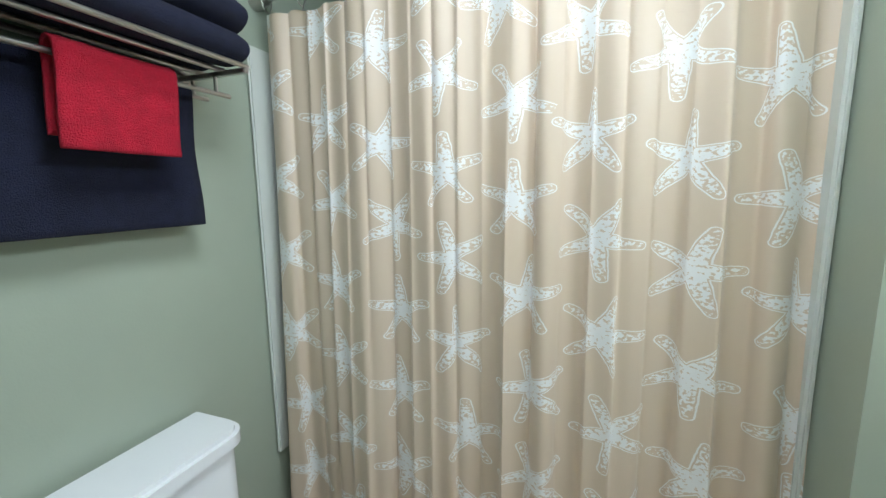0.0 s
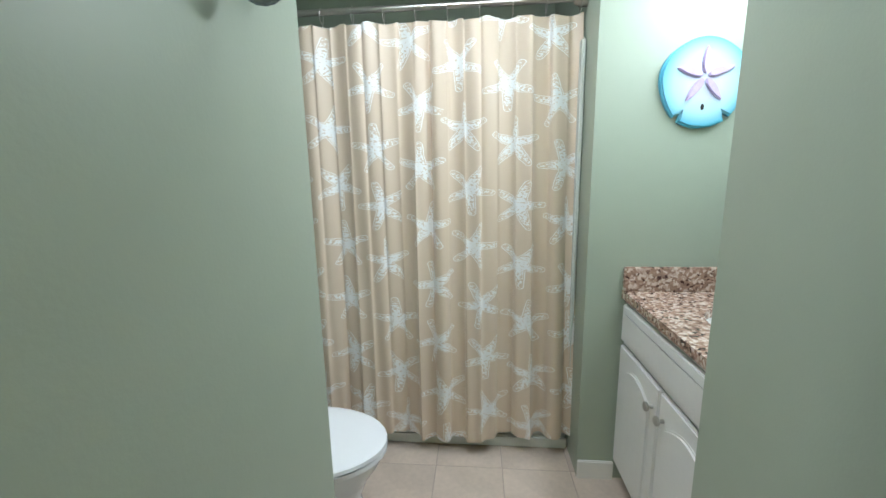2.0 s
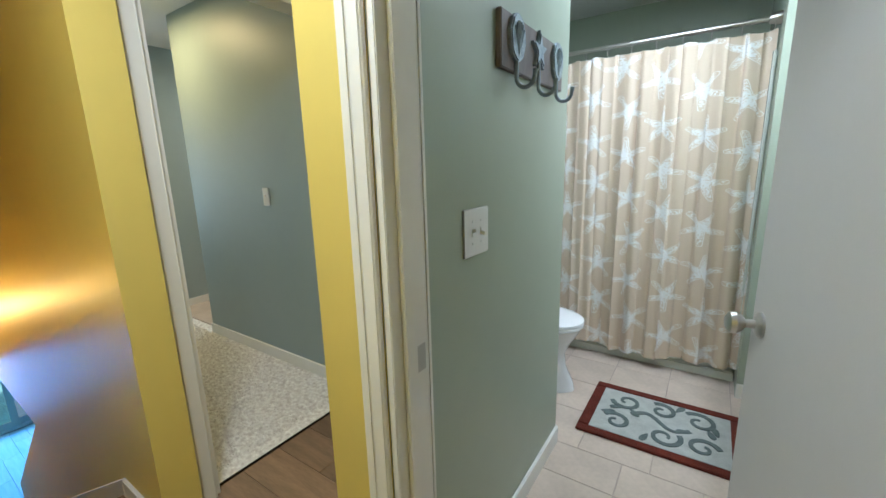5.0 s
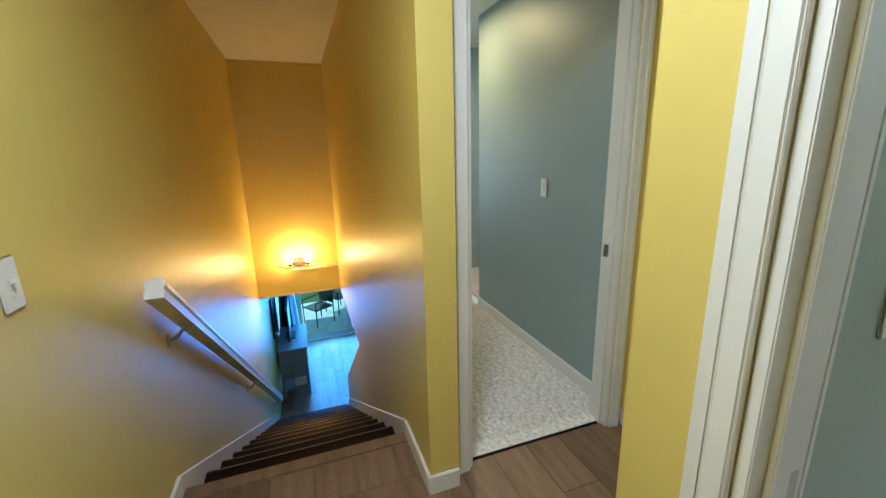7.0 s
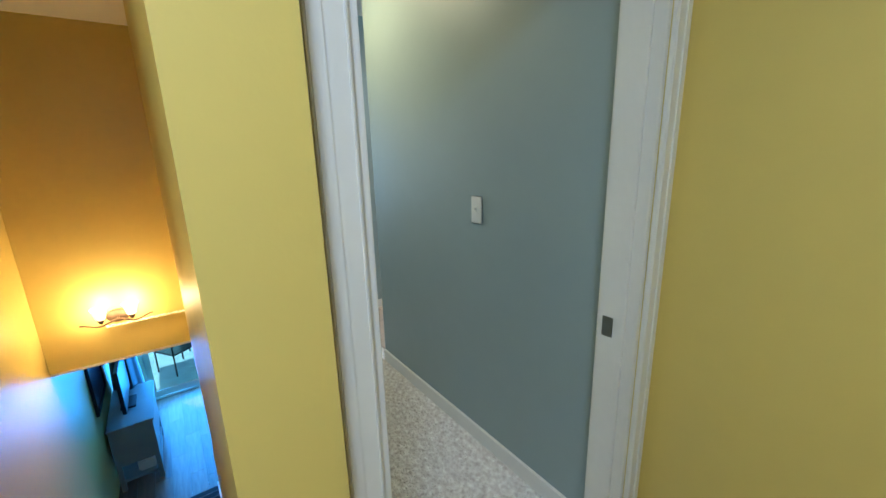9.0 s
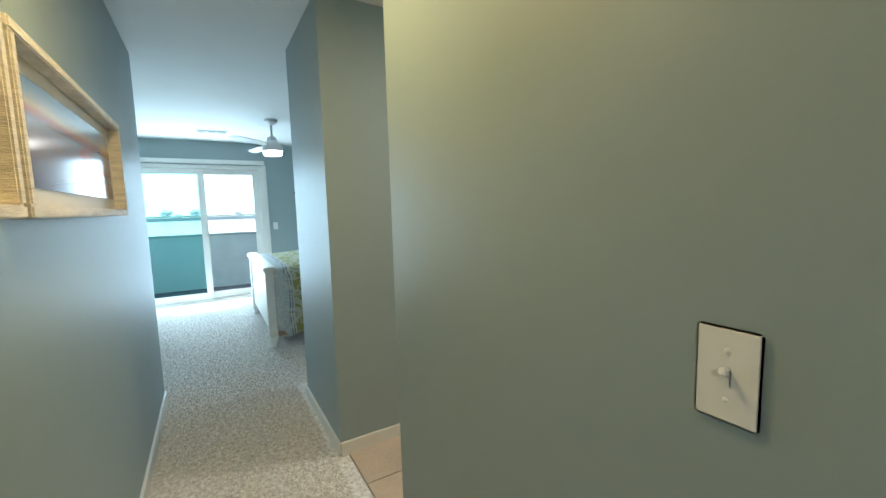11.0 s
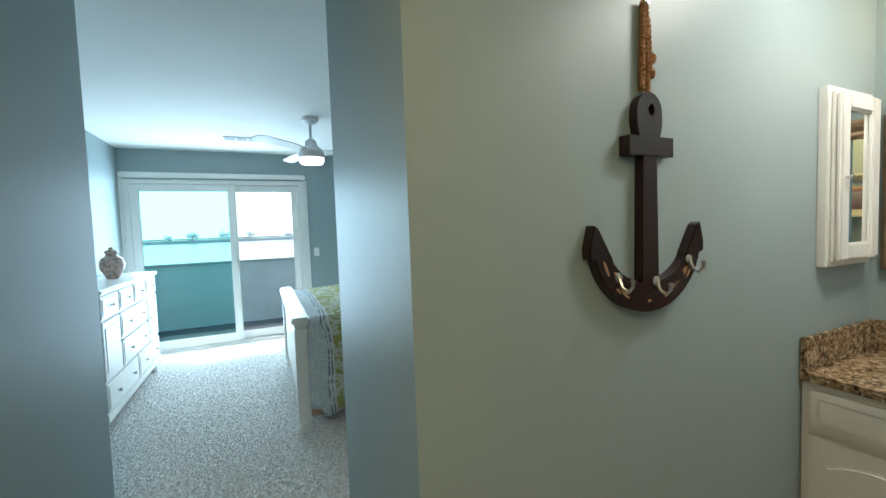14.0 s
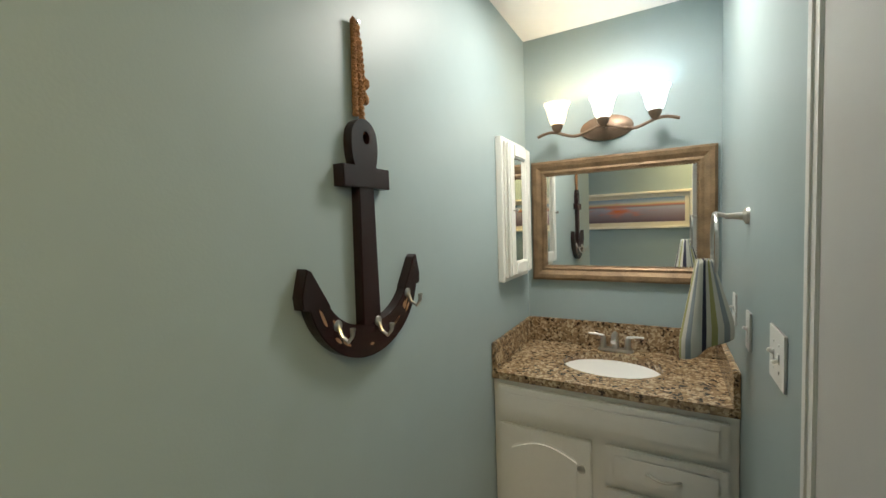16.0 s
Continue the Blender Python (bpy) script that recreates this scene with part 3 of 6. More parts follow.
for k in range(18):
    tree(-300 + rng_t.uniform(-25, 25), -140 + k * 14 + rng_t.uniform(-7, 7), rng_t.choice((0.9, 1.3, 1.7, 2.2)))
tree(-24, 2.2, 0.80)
# added glowing sheet that stands in for the overexposed sky
SKYGLOW = mat("backdrop_glow", (0.8, 0.85, 0.9), 1.0, emit=(0.80, 0.95, 1.0), strength=2.2)
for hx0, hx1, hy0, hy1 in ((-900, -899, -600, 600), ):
    tagged(obj("backdrop", bm_box(hx0, hx1, hy0, hy1, -5, 500), SKYGLOW), kind="structure")

# ---- trim ----
def strip(name, x0, x1, y0, y1, z0, z1, m=None, bevel=0.004):
    return tagged(obj(name, bm_box(x0, x1, y0, y1, z0, z1, bevel), m or TRIM), kind="structure")


BT, BH = 0.014, 0.085
for a in ((XH, XH + BT, YBI, YH), (0.885, XB + 0.1, YT - BT, YT), (XL, XL + BT, YH, 1.18), (XB - BT, XB, YBI, 0.28),
          (XL, XH, YH, YH + BT)):
    strip("baseboard_bath", *a, -0.008, BH)
for a in ((XD + CW * 0, -0.006, -0.06 - BT, -0.06), (-0.006 - BT, -0.006, YBO, -0.06), (-0.87, -0.87 + BT, YSR - BT, -0.998), (-1.25, -0.87, YSR - BT, YSR),
          (-1.25, 2.2, YSL, YSL + BT), (-0.006, 0.12, YBO - BT, YBO), (1.02, 2.2, YBO - BT, YBO)):
    strip("baseboard_hall", *a, -0.01, BH)
for a in ((XN, XDI, YS - BT, YS), (XE, XDI, YL, YL + BT), (XC, XA, YC - BT, YC), (XA, XA + BT, YC, 1.47), (XF, XE - 0.12, YFL, YFL + BT),
          (XF, XF + BT, SY1 + 0.07, YFR), (-4.95 - BT, -4.95, YFL, YL + BT), (-4.95, XE, YL, YL + BT), (XC - BT, XC, YC, YFR), (XN - BT, XN, YS, 0.03)):
    strip("baseboard_bedroom", *a, 0.0, BH)


def casing_profile(name, along, fixed, a0, a1, z1, side, opening):
    """Stepped door casing round an opening, on a wall face; along is the axis of the opening."""
    e = tagged(new(name), "white painted moulded door casing", "door casing", kind="structure")
    w, bead = CW, 0.018
    for (p0, p1, q0, q1) in ((a0 - w, a0, -0.01, z1 + w), (a1, a1 + w, -0.01, z1 + w), (a0, a1, z1, z1 + w)):
        upright = q1 - q0 > p1 - p0 and q0 < 0
        for (m0, m1, depth) in ((0.0, 1.0, 0.014), (0.55, 0.985, 0.0175), (0.015, 0.16, 0.0155)):
            r0, r1, s0, s1 = p0, p1, q0, q1
            if upright:
                if p1 == a0:
                    r0, r1 = p1 - (p1 - p0) * m1, p1 - (p1 - p0) * m0
                else:
                    r0, r1 = p0 + (p1 - p0) * m0, p0 + (p1 - p0) * m1
            else:
                s0, s1 = q0 + (q1 - q0) * m0, q0 + (q1 - q0) * m1
            d0, d1 = sorted((fixed, fixed + side * depth))
            if along == "x":
                b = bm_box(r0, r1, d0, d1, s0, s1, 0.003)
            else:
                b = bm_box(d0, d1, r0, r1, s0, s1, 0.003)
            part("moulding", b, TRIM, e)
    return e


casing_profile("door_casing_bath", "x", YBO, 0.178, 0.95, 2.05, -1, None)
casing_profile("door_casing_bath_in", "x", YBI, 0.196, 0.95, 2.05, 1, None)
casing_profile("door_casing_bedroom", "y", XD, -0.925, -0.15, 2.05, 1, None)
casing_profile("door_casing_bedroom_in", "y", XDI, -0.925, -0.15, 2.05, -1, None)


def jamb(name, boxes, strike_box=None):
    e = tagged(new(name), "white painted door jamb with stop", "door jamb", kind="structure")
    for b in boxes:
        part("board", bm_box(*b, 0.002), TRIM, e)
    if strike_box:
        part("strike_plate", bm_box(*strike_box, 0.001), STEEL, e, "nickel strike plate")
    return e


jamb("door_jamb_bath", [(0.178, 0.196, YBO, YBI, -0.008, 2.05), (0.932, 0.95, YBO, YBI, -0.008, 2.05), (0.196, 0.932, YBO, YBI, 2.032, 2.05),
                        (0.196, 0.207, YBO + 0.03, YBO + 0.065, -0.008, 2.032)], (0.196, 0.1975, YBI - 0.045, YBI - 0.012, 0.90, 0.96))
jamb("door_jamb_bedroom", [(XDI, XD, -0.925, -0.907, 0.0, 2.05), (XDI, XD, -0.168, -0.15, 0.0, 2.05), (XDI, XD, -0.907, -0.168, 2.032, 2.05),
                           (XDI + 0.06, XDI + 0.085, -0.179, -0.168, 0.0, 2.032)], (XDI + 0.015, XDI + 0.048, -0.1695, -0.168, 0.885, 0.945))

# ---- bathroom ----
def bath_door():
    hx, hy = 0.93, YBI - 0.01
    e = thing("door", "pale grey painted flush door standing open, nickel knob", "door", (hx, hy, 0))
    dx, dy = 0.795 - hx, -0.25 - hy
    L = math.hypot(dx, dy)
    m = Matrix.Translation((hx, hy, 0)) @ Matrix.Rotation(math.atan2(dy, dx), 4, "Z")
    b = bm_box(0, L, -0.036, 0, 0.012, 2.03, 0.002)
    b.transform(m)
    part("leaf", b, DOOR, e)
    for side, off in ((1, 0.0), (-1, -0.036)):
        k = bm_lathe([(0.033, 0), (0.033, 0.006), (0.026, 0.011), (0.012, 0.014), (0.011, 0.034), (0.022, 0.042), (0.029, 0.056), (0.027, 0.068), (0.016, 0.076), (0.0, 0.077)], 24)
        k.transform(m @ Matrix.Translation((L - 0.065, off, 0.905)) @ Matrix.Rotation(radians(-90 * side), 4, "X"))
        part("knob", k, STEEL, e, "brushed nickel door knob", True)
    lt = bm_box(L, L + 0.001, -0.03, -0.006, 0.875, 0.935)
    lt.transform(m)
    part("latch_plate", lt, STEEL, e)
    for z in (0.25, 1.05, 1.8):
        h = bm_lathe([(0.007, 0), (0.007, 0.09)], 10)
        h.transform(m @ Matrix.Translation((-0.004, 0.004, z)))
        part("hinge", h, STEEL, e)


bath_door()


def curtain():
    e = thing("shower_curtain", "tan fabric shower curtain printed with white starfish, hanging from a rod", "shower curtain", (0.1, 1.2, 0))
    x0, x1, zt, zb = XL + 0.03, 0.868, 1.965, 0.085

    def f(u, v):
        s = x0 + (x1 - x0) * u
        hang = 1 - v
        a = 0.014 + 0.010 * hang
        ph = 2.4 * math.sin(u * 9.1 + 0.7) + 1.3 * math.sin(u * 21.7)
        y = 1.225 - 0.065 * hang + a * math.sin(u * 2 * math.pi * 7.5 + ph) + 0.005 * math.sin(u * 2 * math.pi * 27 + 4 * v)
        y += 0.012 * hang * math.sin(u * 17 + v * 3)
        if u > 0.88:
            k = (u - 0.88) / 0.12
            y += 0.035 * math.sin(k * math.pi * 3) * (0.4 + 0.6 * hang)
        x = s + 0.008 * math.sin(u * 2 * math.pi * 21 + 1) + (0.03 * hang * max(0, (u - 0.8) / 0.2))
        ring = abs(math.sin(u * math.pi * 12))
        z = zb + (zt - zb) * v - 0.012 * (ring if v > 0.99 else 0)
        z -= (1 - v) * (0.012 * math.sin(u * 11 + 1) + 0.006 * math.sin(u * 37))
        return (x, y, z)

    b = bm_grid(f, 260, 60)
    uvl = b.loops.layers.uv.active
    for fa in b.faces:
        for lp in fa.loops:
            lp[uvl].uv = (lp[uvl].uv[0] * 1.62, lp[uvl].uv[1] * 1.92)
    part("cloth", b, STARCLOTH, e)
    rod = thing("curtain_rod", "brushed nickel shower curtain rod with end flanges", "curtain rod", (0.1, 1.225, 2.02))
    part("rod", bm_tube([(XL + 0.01, 1.225, 2.012), (0.875, 1.225, 2.012)], 0.0125, 16), STEEL, rod, smooth=True)
    for xx, d in ((XL, 1), (0.885, -1)):
        fl = bm_lathe([(0.032, 0), (0.032, 0.012), (0.022, 0.05), (0.016, 0.055), (0.0, 0.055)], 20)
        fl.transform(Matrix.Translation((xx, 1.225, 2.012)) @ Matrix.Rotation(radians(90 * d), 4, "Y"))
        part("flange", fl, STEEL, rod, smooth=True)
    for i in range(12):
        u = (i + 0.04) / 11.6
        x = x0 + 0.02 + (x1 - x0 - 0.03) * i / 11
        pts = [(x, 1.225 + 0.022 * math.cos(t), 2.004 + 0.030 * math.sin(t) - 0.008) for t in [k * math.pi / 6 for k in range(13)]]
        pts.append((x, 1.232, 1.955))
        rg = obj("curtain_ring", bm_tube(pts, 0.002, 6), STEEL)
        tagged(rg, "nickel wire shower curtain ring on the rod", "curtain ring", "curtain rings")


curtain()


def tub():
    e = thing("bathtub", "white bathtub behind the curtain", "bathtub", (0.1, 1.55, 0))
    b = bm_box(XL + 0.004, 0.881, 1.235, 1.94, -0.006, 0.42, 0.02)
    part("apron", b, ACRYL, e)
    part("foot_rim", bm_box(XL + 0.004, 0.881, 1.215, 1.235, -0.006, 0.06, 0.008), ACRYL, e)
    s = thing("tub_surround", "white acrylic tub surround panels", "tub surround", (0.1, 1.55, 0.42))
    part("panel", bm_box(0.865, 0.882, 1.19, 1.94, 0.44, 1.86, 0.007), ACRYL, s)
    part("panel", bm_box(XL + 0.003, XL + 0.016, 1.165, 1.94, 0.44, 1.86, 0.006), ACRYL, s)
    part("panel", bm_box(XL + 0.02, 0.865, 1.925, 1.942, 0.44, 1.86, 0.007), ACRYL, s)


tub()


def ellipse_loft(levels, seg=32, m=None):
    """Rings (cx, cy, z, rx, ry) joined into a closed shape."""
    b = bmesh.new()
    rings = [[b.verts.new((cx + rx * math.cos(2 * math.pi * i / seg), cy + ry * math.sin(2 * math.pi * i / seg), z)) for i in range(seg)] for cx, cy, z, rx, ry in levels]
    for a, c in zip(rings, rings[1:]):
        for i in range(seg):
            b.faces.new((a[i], a[(i + 1) % seg], c[(i + 1) % seg], c[i]))
    b.faces.new(rings[0][::-1])
    b.faces.new(rings[-1])
    bmesh.ops.recalc_face_normals(b, faces=b.faces[:])
    if m is not None:
        b.transform(m)
    return b


def toilet():
    cy = 0.635
    e = thing("toilet", "white porcelain toilet with closed lid", "toilet", (-0.25, cy, 0))
    part("base", ellipse_loft([(-0.235, cy, 0.0, 0.335, 0.120), (-0.235, cy, 0.05, 0.325, 0.110), (-0.24, cy, 0.14, 0.285, 0.10), (-0.23, cy, 0.22, 0.265, 0.105), (-0.20, cy, 0.28, 0.26, 0.135), (-0.16, cy, 0.36, 0.27, 0.175), (-0.15, cy, 0.395, 0.275, 0.182)]), CHINA, e, smooth=True)
    part("seat", ellipse_loft([(-0.15, cy, 0.398, 0.278, 0.178), (-0.15, cy, 0.402, 0.286, 0.19), (-0.15, cy, 0.414, 0.286, 0.19), (-0.15, cy, 0.418, 0.28, 0.196)]), CHINA, e, smooth=True)
    part("lid", ellipse_loft([(-0.15, cy, 0.421, 0.278, 0.178), (-0.15, cy, 0.425, 0.288, 0.192), (-0.15, cy, 0.437, 0.286, 0.19), (-0.15, cy, 0.447, 0.25, 0.16), (-0.15, cy, 0.45, 0.15, 0.1)]), CHINA, e, smooth=True)
    def rounded(x0, x1, y0, y1, r):
        c = [(x1 - r, y1 - r, 0), (x0 + 0.012, y1 - 0.012, 90), (x0 + 0.012, y0 + 0.012, 180), (x1 - r, y0 + r, 270)]
        return [(cx + (r if cx > x0 + 0.02 else 0.012) * math.cos(radians(a + 10 * k)), yy + (r if cx > x0 + 0.02 else 0.012) * math.sin(radians(a + 10 * k))) for cx, yy, a in c for k in range(10)]

    part("tank", bm_prism(rounded(XL + 0.016, -0.47, cy - 0.20, cy + 0.225, 0.05), 0.335, 0.008, Matrix.Translation((0, 0, 0.40))), CHINA, e, smooth=True)
    tl = bm_prism(rounded(XL + 0.012, -0.452, cy - 0.215, cy + 0.24, 0.062), 0.042, 0.013, Matrix.Translation((0, 0, 0.737)))
    part("tank_lid", tl, CHINA, e, smooth=True)


toilet()


def towel_roll(name, x, y, z, r, length, m, label):
    prof = [(0.0, -length / 2), (r * 0.6, -length / 2 - 0.008), (r * 0.92, -length / 2 + 0.006), (r, -length / 2 + 0.03), (r, length / 2 - 0.03), (r * 0.92, length / 2 - 0.006), (r * 0.6, length / 2 + 0.008), (0.0, length / 2)]
    b = bm_lathe(prof, 28, Matrix.Translation((x, y, z)) @ Matrix.Diagonal((1, 1, 0.62, 1)) @ Matrix.Rotation(radians(90), 4, "X"))
    for v in b.verts:
        v.co += 0.004 * noise.noise_vector(v.co * 14)
    return tagged(obj(name, b, m, True), label, "towel", "folded towels on the rack")


def drape(x, y0, y1, ztop, zfront, zback, gap, m, name, label, wob=0.006):
    """A towel folded over a bar that runs along y."""
    L1, L2 = ztop - zback, ztop - zfront
    tot = L1 + L2 + math.pi * gap / 2

    def f(u, v):
        s = v * tot
        if s < L1:
            px, pz = -gap / 2, zback + s
        elif s < L1 + math.pi * gap / 2:
            a = (s - L1) / (gap / 2)
            px, pz = -gap / 2 * math.cos(a), ztop + gap / 2 * math.sin(a)
        else:
            px, pz = gap / 2, ztop - (s - L1 - math.pi * gap / 2)
        y = y0 + (y1 - y0) * u
        n = noise.noise((y * 7, pz * 5, px * 20)) * wob
        return (x + px + n + 0.004 * math.sin(y * 24), y + 0.004 * math.sin(pz * 20), pz)

    b = bm_grid(f, 26, 40)
    ob = obj(name, b, m)
    md = ob.modifiers.new("thick", "SOLIDIFY")
    md.thickness, md.offset = 0.009, 0
    return tagged(ob, label, "towel")


def towel_rack():
    y0, y1 = 0.30, 0.935
    e = thing("towel_rack", "chrome wall towel rack with shelf bars and two rails", "towel rack", (XL, 0.6, 1.65))
    for x, z in ((-0.42, 1.70), (-0.50, 1.70), (-0.57, 1.70), (-0.63, 1.70)):
        part("shelf_bar", bm_tube([(x, y0, z), (x, y1, z)], 0.006, 10), STEEL, e, smooth=True)
    part("rail", bm_tube([(-0.52, y0, 1.645), (-0.52, y1 + 0.03, 1.645)], 0.006, 10), STEEL, e, smooth=True)
    part("rail", bm_tube([(-0.60, y0, 1.645), (-0.60, y1 + 0.03, 1.645)], 0.006, 10), STEEL, e, smooth=True)
    for y in (y0 + 0.02, y1 - 0.01):
        part("arm", bm_box(XL, -0.415, y - 0.008, y + 0.008, 1.684, 1.696, 0.002), STEEL, e)
        for x in (-0.52, -0.60):
            part("post", bm_tube([(x, y, 1.645), (x, y, 1.69)], 0.005, 8), STEEL, e)
        part("mount", bm_box(XL, XL + 0.02, y - 0.03, y + 0.03, 1.66, 1.72, 0.004), STEEL, e)
    for i, (x, z, r) in enumerate(((-0.48, 1.748, 0.066), (-0.59, 1.748, 0.064), (-0.475, 1.822, 0.064), (-0.585, 1.822, 0.064), (-0.53, 1.896, 0.066))):
        towel_roll("folded_towel", x, 0.62, z, r, 0.66, NAVY, "navy blue terry towel folded on the chrome rack")
    drape(-0.60, 0.28, 0.90, 1.652, 1.31, 1.36, 0.03, NAVY, "bath_towel", "large navy blue towel hanging on the rack rail")
    drape(-0.52, 0.575, 0.80, 1.652, 1.475, 1.50, 0.035, RED, "hand_towel", "small red terry towel hanging over the front rail")


towel_rack()


def switch_plate(name, place, normal, gangs, label, up=1, w1=0.07, hgt=0.117):
    """Plate with toggles; normal is '+x', '-x', '+y' or '-y'."""
    w = w1 if gangs == 1 else 0.135
    e = thing(name, label, "light switch", place)
    ang = {"+y": 180, "-y": 0, "+x": 90, "-x": -90}[normal]
    m = Matrix.Translation(place) @ Matrix.Rotation(radians(ang), 4, "Z")
    b = bm_box(-w / 2, w / 2, -0.006, 0.0, -hgt / 2, hgt / 2, 0.0045)
    b.transform(m)
    part("plate", b, PLASTIC, e)
    for i in range(gangs):
        cx = 0 if gangs == 1 else (-0.023, 0.023)[i]
        b = bm_box(cx - 0.005, cx + 0.005, -0.008, -0.006, -0.012, 0.012, 0.001)
        b.transform(m)
        part("slot", b, PLASTIC, e)
        b = bm_box(cx - 0.004, cx + 0.004, -0.020, -0.004, -0.004, 0.005, 0.0015)
        b.transform(m @ Matrix.Rotation(radians(-25 if (i + up) % 2 else 25), 4, "X"))
        part("toggle", b, PLASTIC, e)
        for zz in (-0.03, 0.03):
            s = bm_lathe([(0.0032, 0), (0.0032, 0.0012), (0.001, 0.0018)], 8)
            s.transform(m @ Matrix.Translation((cx, -0.006, zz)) @ Matrix.Rotation(radians(90), 4, "X"))
            part("screw", s, PLASTIC, e)
    return e


switch_plate("light_switch", (XH, -0.62, 1.147), "+x", 2, "white two-toggle light switch on the sage wall", hgt=0.13)
switch_plate("light_switch", (-1.73, YS, 1.158), "-y", 1, "white light switch on the blue-grey entry wall")
switch_plate("light_switch", (-0.61, YSL, 1.135), "+y", 1, "white light switch on the yellow stair wall")

HOOKG = mat("verdigris_metal", (0.25, 0.30, 0.33), 0.5, 0.5, vary=0.35, scale=40, bump=0.3, bump_scale=150)
BOARDM = mat("grey_brown_board", (0.16, 0.13, 0.12), 0.6, vary=0.25, scale=8, stretch=(1, 4, 1))


def hook_rack():
    y0, y1, z0, z1 = -0.50, 0.02, 1.585, 1.735
    e = thing("hook_rack", "grey-brown board with three cast metal sea-shell hooks", "hook rack", (XH, -0.23, 1.69))
    part("board", bm_box(XH, XH + 0.018, y0, y1, z0, z1, 0.003), BOARDM, e)
    x = XH + 0.018
    for i, y in enumerate((-0.41, -0.235, -0.06)):
        if i == 1:
            o = [((0.062 if k % 2 == 0 else 0.026) * math.sin(k * math.pi / 5), (0.062 if k % 2 == 0 else 0.026) * math.cos(k * math.pi / 5)) for k in range(10)]
        else:
            o = [(0.05 * math.sin(k * math.pi / 9) * (1 + 0.06 * math.cos(9 * k)), 0.064 * math.cos(k * math.pi / 9)) for k in range(18)]
        b = bm_prism(o, 0.014, 0.004, Matrix.Translation((x, y, 1.675)) @ Matrix(((0, 0, 1, 0), (1, 0, 0, 0), (0, 1, 0, 0), (0, 0, 0, 1))))
        sh = part("shell", b, HOOKG, e, "cast metal sea-shell plate")
        if i != 1:
            for k in range(-3, 4):
                r = bm_tube([(x + 0.013, y, 1.63), (x + 0.016, y + 0.010 * k, 1.718 - 0.002 * k * k)], 0.003, 6)
                rb = part("rib", r, HOOKG, sh)
        pts = [(x + 0.004, y, 1.645), (x + 0.006, y, 1.60)]
        for k in range(11):
            a = math.pi * k / 10
            pts.append((x + 0.006 + 0.028 * (1 - math.cos(a)), y, 1.57 - 0.030 * math.sin(a)))
        pts.append((x + 0.064, y, 1.585))
        part("hook", bm_tube(pts, 0.0065, 10, [1] * (len(pts) - 1) + [1.3]), HOOKG, e, "curved metal hook", True)


hook_rack()

RUGB = mat("rug_border_pile", (0.15, 0.022, 0.010), 1.0, vary=0.3, scale=20, bump=1.0, bump_scale=300)
RUGW = mat("rug_white_pile", (0.58, 0.60, 0.56), 1.0, vary=0.14, scale=20, bump=1.0, bump_scale=300)
RUGG = mat("rug_grey_pile", (0.16, 0.20, 0.19), 1.0, vary=0.25, scale=20, bump=1.0, bump_scale=300)


